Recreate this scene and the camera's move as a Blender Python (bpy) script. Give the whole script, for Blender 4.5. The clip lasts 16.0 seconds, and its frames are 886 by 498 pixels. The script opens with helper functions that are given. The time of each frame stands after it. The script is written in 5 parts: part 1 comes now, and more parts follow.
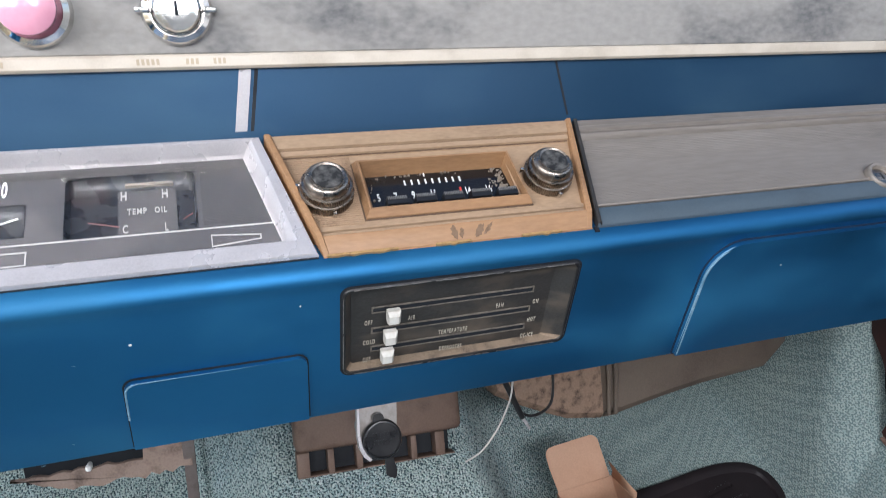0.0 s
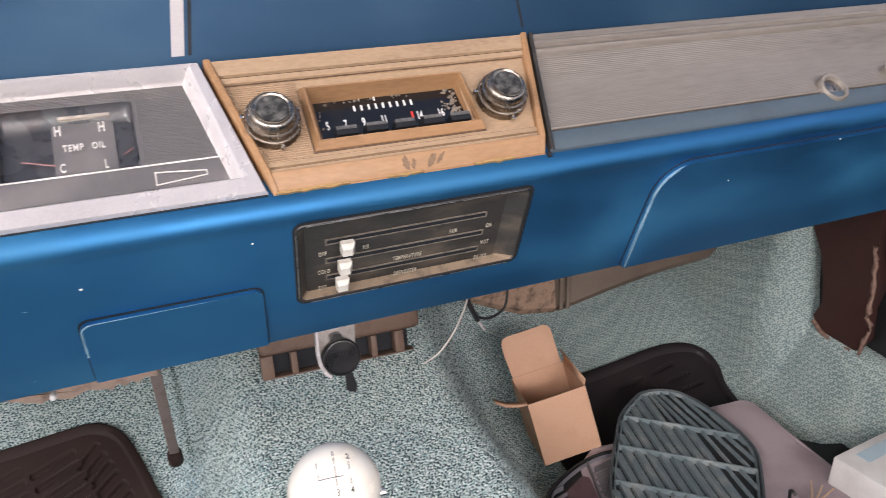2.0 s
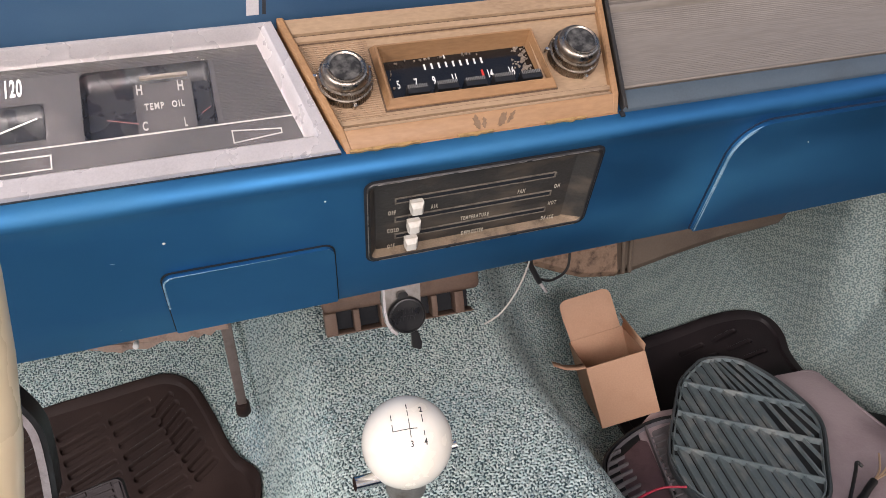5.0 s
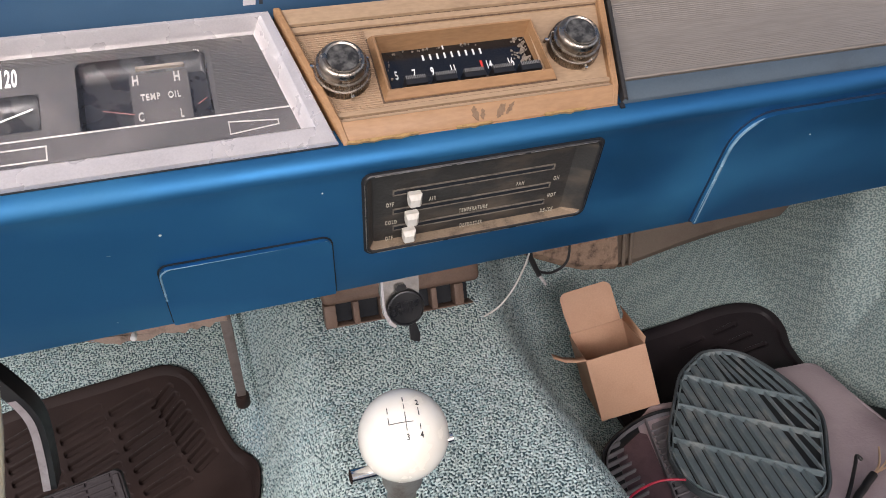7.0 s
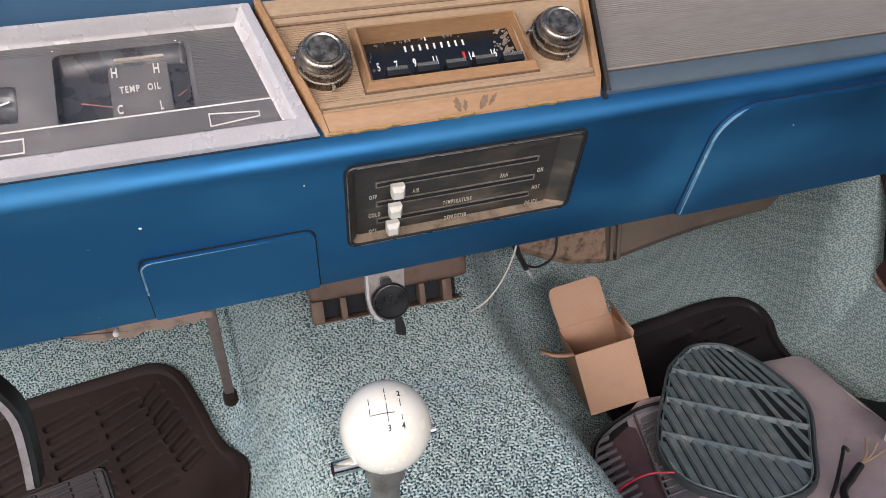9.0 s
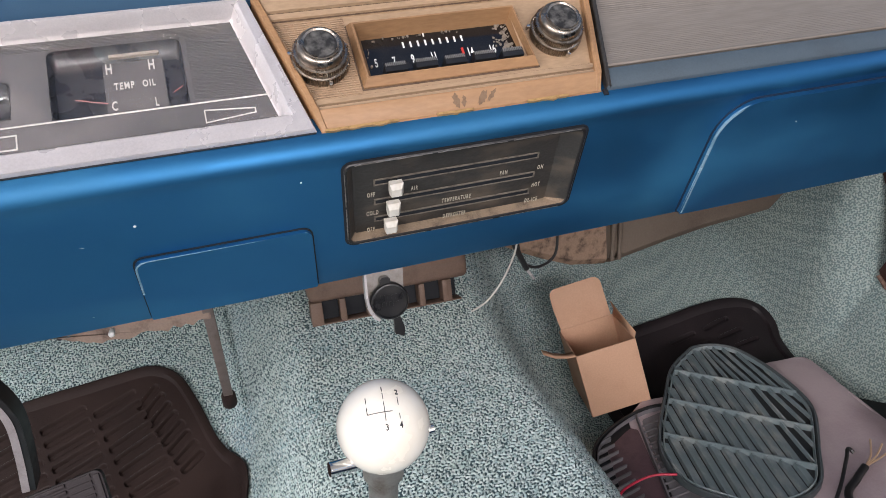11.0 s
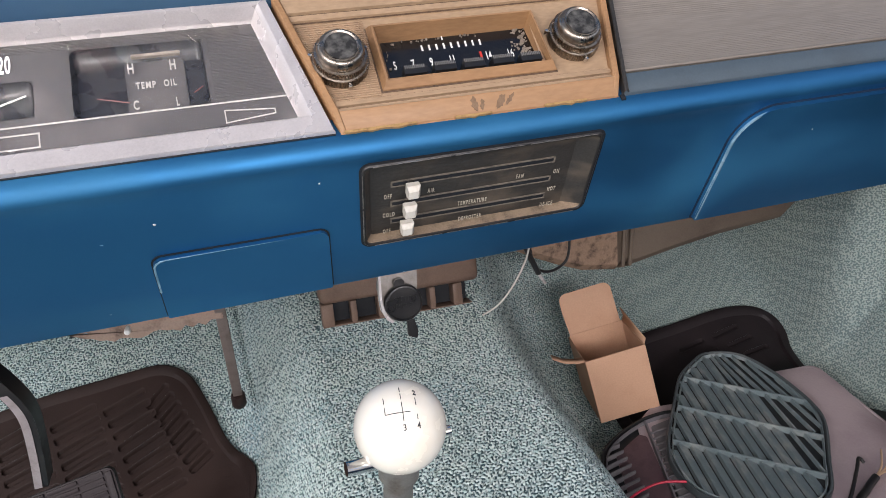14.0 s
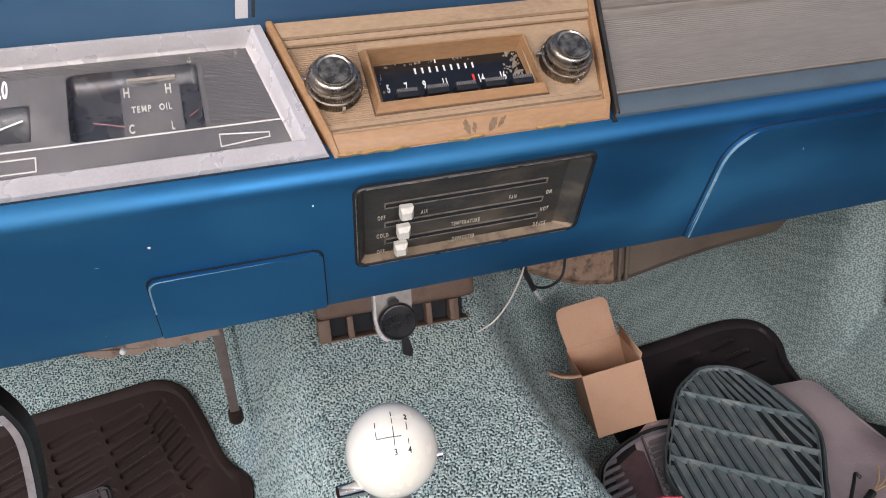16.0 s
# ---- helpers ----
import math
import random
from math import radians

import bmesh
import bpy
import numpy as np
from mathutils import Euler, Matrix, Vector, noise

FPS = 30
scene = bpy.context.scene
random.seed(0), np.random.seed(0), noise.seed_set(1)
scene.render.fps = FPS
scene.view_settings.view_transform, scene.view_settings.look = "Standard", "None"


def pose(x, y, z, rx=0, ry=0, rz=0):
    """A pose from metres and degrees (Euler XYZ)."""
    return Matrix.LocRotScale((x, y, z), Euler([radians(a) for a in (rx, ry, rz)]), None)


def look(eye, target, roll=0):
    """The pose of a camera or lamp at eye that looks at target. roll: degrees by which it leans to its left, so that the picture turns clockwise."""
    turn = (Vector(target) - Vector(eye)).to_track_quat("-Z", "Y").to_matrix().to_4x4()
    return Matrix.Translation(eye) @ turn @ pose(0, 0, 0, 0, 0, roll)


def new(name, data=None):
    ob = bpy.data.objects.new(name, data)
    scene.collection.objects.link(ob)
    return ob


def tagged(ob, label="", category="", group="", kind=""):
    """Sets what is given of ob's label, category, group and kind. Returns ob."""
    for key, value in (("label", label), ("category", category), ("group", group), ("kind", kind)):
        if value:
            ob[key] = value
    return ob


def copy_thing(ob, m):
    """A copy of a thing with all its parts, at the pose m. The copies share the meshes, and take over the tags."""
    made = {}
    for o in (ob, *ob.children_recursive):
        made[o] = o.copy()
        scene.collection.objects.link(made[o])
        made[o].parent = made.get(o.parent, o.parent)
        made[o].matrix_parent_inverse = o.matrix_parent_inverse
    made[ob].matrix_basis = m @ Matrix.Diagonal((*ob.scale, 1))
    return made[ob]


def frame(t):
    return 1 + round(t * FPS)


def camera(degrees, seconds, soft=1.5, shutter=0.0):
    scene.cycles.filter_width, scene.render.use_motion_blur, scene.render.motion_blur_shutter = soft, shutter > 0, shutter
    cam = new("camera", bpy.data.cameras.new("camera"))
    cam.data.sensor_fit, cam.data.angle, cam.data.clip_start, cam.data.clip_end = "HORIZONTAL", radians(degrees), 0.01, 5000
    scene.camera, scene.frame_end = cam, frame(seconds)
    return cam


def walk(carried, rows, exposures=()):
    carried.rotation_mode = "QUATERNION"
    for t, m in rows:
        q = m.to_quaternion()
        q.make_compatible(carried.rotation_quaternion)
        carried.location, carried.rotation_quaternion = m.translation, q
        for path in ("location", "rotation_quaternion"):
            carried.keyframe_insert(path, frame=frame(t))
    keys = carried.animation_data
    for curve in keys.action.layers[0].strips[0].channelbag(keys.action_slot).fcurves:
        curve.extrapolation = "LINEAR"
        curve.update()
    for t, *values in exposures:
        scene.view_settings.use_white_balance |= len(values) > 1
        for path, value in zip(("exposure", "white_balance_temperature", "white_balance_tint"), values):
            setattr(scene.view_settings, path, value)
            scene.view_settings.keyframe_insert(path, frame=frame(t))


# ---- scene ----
cam = camera(65.5, 16.0, soft=0.6, shutter=0.5)
PATH = [
    (0, (-0.053, -0.398, 0.589), (0.545, 1.462, 0.163), -2.4),
    (0.3, (-0.058, -0.389, 0.59), (0.574, 1.44, 0.086), -1.0),
    (0.5, (-0.06, -0.386, 0.594), (0.618, 1.406, 0.019), 1.2),
    (0.7, (-0.057, -0.388, 0.602), (0.657, 1.38, -0.002), 0.7),
    (1, (-0.049, -0.389, 0.608), (0.693, 1.35, -0.043), 0.5),
    (1.5, (-0.033, -0.389, 0.619), (0.699, 1.314, -0.132), -1.5),
    (2, (-0.043, -0.39, 0.626), (0.607, 1.327, -0.166), -2.4),
    (2.5, (-0.056, -0.386, 0.628), (0.522, 1.35, -0.179), -4.1),
    (3, (-0.056, -0.391, 0.633), (0.454, 1.352, -0.205), -4.8),
    (3.5, (-0.054, -0.389, 0.626), (0.48, 1.343, -0.218), -3.8),
    (4, (-0.054, -0.389, 0.626), (0.465, 1.342, -0.231), -3.7),
    (6.5, (-0.054, -0.387, 0.623), (0.424, 1.333, -0.277), -3.6),
    (7, (-0.051, -0.387, 0.624), (0.43, 1.332, -0.278), -3.6),
    (7.5, (-0.046, -0.388, 0.625), (0.464, 1.331, -0.26), -3.5),
    (8, (-0.047, -0.388, 0.622), (0.455, 1.331, -0.27), -3.8),
    (8.5, (-0.05, -0.387, 0.621), (0.45, 1.33, -0.276), -3.4),
    (9, (-0.046, -0.389, 0.619), (0.455, 1.323, -0.287), -3.7),
    (11.5, (-0.044, -0.386, 0.613), (0.456, 1.334, -0.276), -3.9),
    (12, (-0.05, -0.388, 0.617), (0.432, 1.344, -0.259), -3.3),
    (12.5, (-0.05, -0.388, 0.621), (0.43, 1.35, -0.245), -3.3),
    (13, (-0.05, -0.388, 0.62), (0.424, 1.348, -0.254), -3.5),
    (13.5, (-0.05, -0.388, 0.617), (0.426, 1.341, -0.269), -3.4),
    (14, (-0.051, -0.386, 0.613), (0.437, 1.341, -0.27), -3.3),
    (14.5, (-0.052, -0.386, 0.612), (0.423, 1.34, -0.281), -3.0),
    (15, (-0.046, -0.386, 0.612), (0.447, 1.34, -0.268), -3.4),
    (15.5, (-0.045, -0.385, 0.615), (0.447, 1.344, -0.262), -3.6),
    (16, (-0.046, -0.387, 0.621), (0.445, 1.351, -0.239), -3.4),
]
walk(cam, [(t, look(eye, target, roll)) for t, eye, target, roll in PATH], exposures=[(0.0, 0.08, 5900, 5), (0.5, 0.20, 6250, 8), (1.0, 0.26, 6500, 11), (2.0, 0.26, 6650, 12), (2.6, 0.02, 6500, 11), (3.0, -0.04, 6450, 10), (4.0, 0.0, 6850, 14), (6.5, 0.02, 6750, 13), (8.0, 0.0, 6500, 10), (16.0, 0.0, 6500, 10)])


# ---- light: daylight that comes in through the car's windows, and an added fill ----
world = bpy.data.worlds.new("sky")
scene.world = world
world.use_nodes = True
wn = world.node_tree.nodes
sky = wn.new("ShaderNodeTexSky")
sky.sky_type, sky.sun_disc = "NISHITA", False
sky.sun_elevation, sky.sun_rotation = radians(48), radians(200)
wn["Background"].inputs["Strength"].default_value = 0.15
world.node_tree.links.new(sky.outputs[0], wn["Background"].inputs["Color"])


def lamp(name, kind, energy, m, size=(1, 1), color=(1, 1, 1), angle=0.0):
    data = bpy.data.lights.new(name, kind)
    data.energy, data.color = energy, color
    if kind == "AREA":
        data.shape, data.size, data.size_y = "RECTANGLE", size[0], size[1]
    if kind == "SUN":
        data.angle = angle
    ob = new(name, data)
    ob.matrix_world = m
    return ob


lamp("sun", "SUN", 1.0, look((-4, -3.5, 6), (0, 0, 0)), color=(1, 0.95, 0.88), angle=radians(15))
lamp("driver_window_daylight", "AREA", 20, look((-0.84, -0.76, 0.94), (0.15, 0.06, 0.20)), (1.0, 0.44), (1.0, 0.93, 0.92))
# fill lamp added low on the driver's side; no source is seen there
lamp("driver_side_fill", "AREA", 1.0, look((-0.80, 0.06, 0.38), (0.1, 0.20, 0.20)), (0.36, 0.46), (1.0, 0.94, 0.93))
lamp("passenger_window_daylight", "AREA", 0.7, look((0.80, -0.45, 0.90), (0.1, 0.1, 0.3)), (0.95, 0.36), (1.0, 0.92, 0.92))
lamp("rear_window_daylight", "AREA", 18, look((0.06, -1.55, 1.0), (0.15, 0.2, 0.3)), (0.9, 0.36), (1.0, 0.92, 0.92))


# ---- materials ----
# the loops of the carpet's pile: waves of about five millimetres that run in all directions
rng = random.Random(3)
WORMS = []
for k in range(20):
    a, lam = 2.39996 * k + 0.4 * rng.random(), rng.uniform(0.0027, 0.0037)
    up = (k + rng.random()) / 20
    flat = math.sqrt(1 - up * up)
    WORMS.append((tuple(2 * math.pi / lam * c for c in (flat * math.cos(a), flat * math.sin(a), up)), rng.uniform(0, 2 * math.pi)))


def material(name, base, rough=0.5, metal=0.0, coat=0.0, stain=None, stain_amount=0.3, stain_scale=30.0,
             grain=0.1, grain_scale=400.0, bump=0.0, bump_scale=600.0, rough_var=0.1, stretch=(1, 1, 1), coat_rough=0.05, light=None, gaps=None, **more):
    """A surface with stains (large) and grain (fine) in its colour, gloss and relief, in metres of object space."""
    mat = bpy.data.materials.new(name)
    mat.use_nodes = True
    nt = mat.node_tree
    n, link = nt.nodes, nt.links.new
    b = n["Principled BSDF"]
    co = n.new("ShaderNodeTexCoord")
    mp = n.new("ShaderNodeMapping")
    mp.inputs["Scale"].default_value = stretch
    link(co.outputs["Object"], mp.inputs["Vector"])

    def tex(scale, detail=4.0):
        t = n.new("ShaderNodeTexNoise")
        t.inputs["Scale"].default_value, t.inputs["Detail"].default_value = scale, detail
        link(mp.outputs[0], t.inputs["Vector"])
        return t.outputs["Fac"]

    def ramp(x, lo, hi):
        r = n.new("ShaderNodeMapRange")
        r.inputs["From Min"].default_value, r.inputs["From Max"].default_value = lo, hi
        link(x, r.inputs["Value"])
        return r.outputs["Result"]

    def mix(f, a, c, mode="MIX"):
        m = n.new("ShaderNodeMix")
        m.data_type, m.blend_type = "RGBA", mode
        for s, v in ((m.inputs["Factor"], f), (m.inputs["A"], a), (m.inputs["B"], c)):
            if isinstance(v, bpy.types.NodeSocket):
                link(v, s)
            else:
                s.default_value = v if isinstance(v, float) else (*v, 1.0)
        return m.outputs["Result"]

    def times(x, k):
        m = n.new("ShaderNodeMath")
        m.operation = "MULTIPLY"
        link(x, m.inputs[0])
        m.inputs[1].default_value = k
        return m.outputs[0]

    big, fine = tex(stain_scale, 6.0), tex(grain_scale, 3.0)
    dirt = ramp(big, 0.48, 0.72)
    col = mix(times(dirt, stain_amount), base, stain or tuple(0.55 * c for c in base))
    g = ramp(fine, 0.3, 0.7)
    col = mix(times(g, grain), col, light or tuple(min(1.0, c * 1.6 + 0.02) for c in base))
    if gaps:
        # worm-like loops of yarn, with the shade between them put into the colour
        total = None
        for d, phase in WORMS:
            dot = n.new("ShaderNodeVectorMath")
            dot.operation = "DOT_PRODUCT"
            link(mp.outputs[0], dot.inputs[0])
            dot.inputs[1].default_value = d
            turn = n.new("ShaderNodeMath")
            turn.operation = "ADD"
            link(dot.outputs["Value"], turn.inputs[0])
            turn.inputs[1].default_value = phase
            swell = n.new("ShaderNodeMath")
            swell.operation = "COSINE"
            link(turn.outputs[0], swell.inputs[0])
            if total is None:
                total = swell.outputs[0]
            else:
                both = n.new("ShaderNodeMath")
                both.operation = "ADD"
                link(total, both.inputs[0])
                link(swell.outputs[0], both.inputs[1])
                total = both.outputs[0]
        stray = n.new("ShaderNodeMath")
        stray.operation = "MULTIPLY_ADD"
        link(tex(330, 2.0), stray.inputs[0])
        stray.inputs[1].default_value = 9.0
        link(total, stray.inputs[2])
        # the painted gaps fade out towards the passenger's door
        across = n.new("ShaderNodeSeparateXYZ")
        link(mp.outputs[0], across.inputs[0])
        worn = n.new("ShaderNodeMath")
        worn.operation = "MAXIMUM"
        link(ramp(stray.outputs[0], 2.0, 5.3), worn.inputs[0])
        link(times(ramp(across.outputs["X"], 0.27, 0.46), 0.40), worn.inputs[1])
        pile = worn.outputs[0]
        # passenger's side darkened in colour for its weaker light, beside some soiling
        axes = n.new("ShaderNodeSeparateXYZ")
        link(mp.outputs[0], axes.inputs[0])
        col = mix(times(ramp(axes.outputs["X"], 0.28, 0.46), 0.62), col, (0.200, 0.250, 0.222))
        # sun-bleached and dirty patches of the yarn
        col = mix(times(ramp(tex(5.3, 3.0), 0.46, 0.66), 0.35), col, (0.44, 0.50, 0.43))
        col = mix(pile, gaps, col)
    link(col, b.inputs["Base Color"])
    rr = n.new("ShaderNodeMapRange")
    rr.inputs["To Min"].default_value, rr.inputs["To Max"].default_value = max(0.02, rough - rough_var), min(1.0, rough + rough_var)
    link(ramp(big, 0.3, 0.7), rr.inputs["Value"])
    link(rr.outputs["Result"], b.inputs["Roughness"])
    b.inputs["Metallic"].default_value = metal
    b.inputs["Coat Weight"].default_value = coat
    b.inputs["Coat Roughness"].default_value = coat_rough
    for key, value in more.items():
        b.inputs[key.replace("_", " ")].default_value = value
    if bump:
        bp = n.new("ShaderNodeBump")
        bp.inputs["Strength"].default_value, bp.inputs["Distance"].default_value = bump, 0.001
        link(pile if gaps else tex(bump_scale, 2.0), bp.inputs["Height"])
        link(bp.outputs[0], b.inputs["Normal"])
    return mat


# the paler stain paints cloudy reflections into the panel's colour
BLUE = material("blue metallic paint", (0.018, 0.142, 0.318), 0.57, 0.89, 0.3, (0.050, 0.235, 0.400), 0.70, 11, 0.10, 2500, 0.04, 1500, 0.20, coat_rough=0.50, stretch=(0.6, 1, 1))
# the same blue, darkened and dulled for the strip's dark reflections
BLUE_DARKENED = material("blue paint darkened for the upper strip", (0.020, 0.066, 0.132), 0.42, 0.58, 0.35, (0.060, 0.130, 0.200), 0.5, 11, 0.10, 2500, 0.04, 1500, 0.12, coat_rough=0.25, stretch=(0.5, 1, 1))
SILVER = material("satin silver plastic", (0.53, 0.50, 0.50), 0.29, 0.35, 0.0, (0.30, 0.28, 0.285), 0.35, 24, 0.15, 900, 0.08, 500)
RIBBED = material("dusty brushed aluminium", (0.245, 0.215, 0.185), 0.5, 0.35, 0.0, (0.105, 0.088, 0.074), 0.7, 12, 0.25, 300, 0.12, 500, stretch=(0.15, 1, 1))
TAN = material("tan wood-tone plastic", (0.300, 0.166, 0.078), 0.5, 0.0, 0.0, (0.125, 0.070, 0.036), 0.95, 20, 0.3, 500, 0.15, 350, stretch=(0.30, 1, 1))
TAN_DUSTY = material("dusty tan plastic", (0.325, 0.222, 0.136), 0.6, 0.0, 0.0, (0.15, 0.092, 0.055), 0.95, 24, 0.35, 600, 0.2, 400, stretch=(0.35, 1, 1))
TAN_DIRTY = material("grimy tan plastic", (0.33, 0.225, 0.14), 0.6, 0.0, 0.0, (0.12, 0.075, 0.046), 0.85, 50, 0.3, 700, 0.25, 500)
CHROME = material("chrome", (0.75, 0.74, 0.72), 0.10, 1.0, 0.0, (0.35, 0.33, 0.30), 0.5, 120, 0.0, 900, rough_var=0.06)
CHROME_WORN = material("pitted chrome", (0.31, 0.275, 0.235), 0.30, 1.0, 0.0, (0.15, 0.11, 0.08), 0.85, 140, 0.1, 900, 0.15, 700)
BLACK = material("black plastic", (0.012, 0.012, 0.013), 0.38, 0.0, 0.0, (0.03, 0.027, 0.024), 0.6, 60, 0.15, 900, 0.1, 500)
BLACK_DUSTY = material("dusty black plastic", (0.024, 0.022, 0.020), 0.5, 0.0, 0.0, (0.17, 0.13, 0.09), 0.6, 45, 0.35, 1000, 0.2, 500, stretch=(0.5, 1, 1))
DUST = material("brown dust", (0.21, 0.155, 0.105), 0.9, 0.0, 0.0, (0.045, 0.034, 0.026), 0.95, 90, 0.4, 900, 0.6, 500)
GREY_FACE = material("dark grey instrument face", (0.058, 0.055, 0.056), 0.42, 0.0, 0.0, (0.115, 0.105, 0.104), 0.6, 30, 0.15, 900)
POCKET = material("black instrument pocket", (0.018, 0.018, 0.020), 0.29, 0.0, 0.0, (0.035, 0.033, 0.033), 0.5, 60, 0.1, 800)
WHITE = material("white print", (0.78, 0.77, 0.74), 0.5, 0.0, 0.0, (0.5, 0.48, 0.44), 0.5, 300, 0.0, 900)
RED = material("red pointer", (0.6, 0.04, 0.03), 0.45)
IVORY = material("white slider plastic", (0.58, 0.555, 0.50), 0.4, 0.0, 0.0, (0.35, 0.28, 0.2), 0.5, 200, 0.1, 800)
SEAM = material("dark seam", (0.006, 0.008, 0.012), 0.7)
SEAM_BLUE = material("dark blue paint in a gap", (0.006, 0.020, 0.050), 0.6)
PAD = material("weathered grey dash top", (0.26, 0.245, 0.225), 0.7, 0.0, 0.0, (0.06, 0.063, 0.07), 0.95, 18, 0.3, 250, 0.5, 220, stretch=(0.6, 1, 1))
CREAM = material("cream trim", (0.56, 0.49, 0.40), 0.45, 0.0, 0.0, (0.34, 0.28, 0.21), 0.5, 40, 0.1, 900)
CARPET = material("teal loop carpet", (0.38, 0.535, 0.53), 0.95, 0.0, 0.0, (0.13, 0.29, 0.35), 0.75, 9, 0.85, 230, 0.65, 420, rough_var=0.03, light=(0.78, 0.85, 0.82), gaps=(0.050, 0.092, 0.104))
RUBBER_BROWN = material("brown-black rubber", (0.022, 0.0120, 0.0100), 0.62, 0.0, 0.0, (0.040, 0.023, 0.019), 0.7, 12, 0.2, 900, 0.2, 500, Specular_IOR_Level=0.25)
RUBBER = material("black rubber", (0.014, 0.0098, 0.0115), 0.6, 0.0, 0.0, (0.032, 0.022, 0.024), 0.55, 20, 0.2, 900, 0.25, 500, Specular_IOR_Level=0.3)
CARDBOARD = material("brown cardboard", (0.52, 0.315, 0.205), 0.75, 0.0, 0.0, (0.42, 0.24, 0.15), 0.4, 25, 0.15, 500, 0.12, 300)
MAUVE = material("mauve-grey vinyl", (0.40, 0.325, 0.34), 0.55, 0.0, 0.0, (0.23, 0.165, 0.18), 0.7, 12, 0.15, 700, 0.3, 250)
TEAL_PLASTIC = material("dusty teal-black plastic", (0.150, 0.192, 0.205), 0.40, 0.0, 0.0, (0.36, 0.37, 0.35), 0.75, 55, 0.25, 800, 0.1, 500)
BROWN_PLASTIC = material("faded brown plastic", (0.165, 0.105, 0.076), 0.6, 0.0, 0.0, (0.075, 0.048, 0.037), 0.75, 30, 0.25, 600, 0.2, 400)
RUST = material("flaking brown paint and rust", (0.25, 0.165, 0.112), 0.75, 0.0, 0.0, (0.022, 0.012, 0.009), 1.0, 95, 0.3, 500, 0.5, 260)
PALE_BROWN = material("dusty pale brown sheet", (0.31, 0.22, 0.175), 0.85, 0.0, 0.0, (0.07, 0.045, 0.036), 0.95, 60, 0.3, 500, 0.5, 260)
HEATER = material("olive-brown heater box", (0.13, 0.10, 0.075), 0.65, 0.0, 0.0, (0.07, 0.05, 0.04), 0.6, 14, 0.2, 500, 0.2, 300)
PORCELAIN = material("white shift ball", (0.86, 0.825, 0.735), 0.24, 0.0, 0.4, (0.80, 0.70, 0.52), 0.5, 40, 0.0, 900, rough_var=0.08)
STEEL = material("dull steel", (0.30, 0.28, 0.26), 0.45, 0.8, 0.0, (0.10, 0.07, 0.05), 0.6, 60, 0.2, 700, 0.2, 400)
ROD = material("grey-brown painted rod", (0.20, 0.155, 0.14), 0.55, 0.2, 0.0, (0.09, 0.06, 0.05), 0.6, 60, 0.2, 700, 0.2, 400)
WHEEL = material("cream steering wheel rim", (0.92, 0.72, 0.45), 0.3, 0.0, 0.3, (0.62, 0.38, 0.17), 0.4, 25, 0.05, 500)
DARK = material("black interior", (0.010, 0.010, 0.011), 0.4, 0.0, 0.0, (0.025, 0.022, 0.02), 0.5, 12, 0.2, 500, 0.2, 200)
LEATHER = material("red-brown worn kick panel", (0.040, 0.015, 0.012), 0.45, 0.0, 0.0, (0.02, 0.011, 0.010), 0.7, 22, 0.2, 500, 0.3, 200)
RAW_EDGE = material("torn pale backing", (0.17, 0.105, 0.08), 0.9, 0.0, 0.0, (0.05, 0.028, 0.02), 0.8, 150, 0.3, 700, 0.6, 300)
CLOTH = material("pale cabin lining", (0.58, 0.565, 0.55), 0.9, 0.0, 0.0, None, 0.3, 8, 0.2, 500, 0.3, 400)
SEAT = material("dark blue seat vinyl", (0.03, 0.06, 0.11), 0.5, 0.0, 0.0, None, 0.3, 8, 0.1, 500, 0.3, 300)
PAPER = material("white printed carton", (0.74, 0.72, 0.68), 0.5, 0.0, 0.0, (0.55, 0.53, 0.49), 0.6, 30, 0.1, 500)
RED_CAP = material("red plastic cap", (0.65, 0.03, 0.035), 0.35)
WIRE_WHITE = material("white wire", (0.55, 0.53, 0.49), 0.5)
WIRE_RED = material("red wire", (0.5, 0.02, 0.06), 0.45)
COPPER = material("bare wire ends", (0.65, 0.45, 0.3), 0.4, 0.5)
PALE_RED = material("faded red pointer", (0.20, 0.075, 0.068), 0.5)
DIALBLACK = material("glossy black dial", (0.006, 0.006, 0.007), 0.2, 0.0, 0.2, (0.02, 0.018, 0.016), 0.5, 70, 0.05, 900)
# worn face whose pale patches also imitate crinkled reflections
KNOB_FACE = material("worn dark metal", (0.036, 0.035, 0.034), 0.46, 0.5, 0.0, (0.24, 0.23, 0.21), 0.85, 150, 0.1, 900, 0.2, 600)
BLUEGREY = material("blue-grey satin lip", (0.066, 0.092, 0.114), 0.5, 0.15, 0.0, (0.05, 0.06, 0.072), 0.6, 16, 0.15, 700, 0.05, 500)
PRINT = material("aged cream print", (0.46, 0.42, 0.34), 0.6, 0.0, 0.0, (0.3, 0.25, 0.18), 0.6, 260, 0.0, 900)
LENS = material("clear scratched lens", (1, 1, 1), 0.05, 0.0, 0.0, None, 0.0, 60, 0.0, 900, rough_var=0.03, Transmission_Weight=1.0, IOR=1.25)
INK = material("black engraving", (0.03, 0.03, 0.03), 0.6)
MAUVE_PLASTIC = material("dusty grey-mauve plastic", (0.16, 0.152, 0.165), 0.45, 0.0, 0.0, (0.20, 0.18, 0.19), 0.5, 25, 0.2, 800, 0.5, 130)
GRIME_AND_SHADE = material("grime in grooves and a shadow line", (0.085, 0.050, 0.028), 0.8, 0.0, 0.0, (0.03, 0.018, 0.012), 0.7, 90, 0.3, 900, 0.3, 500)
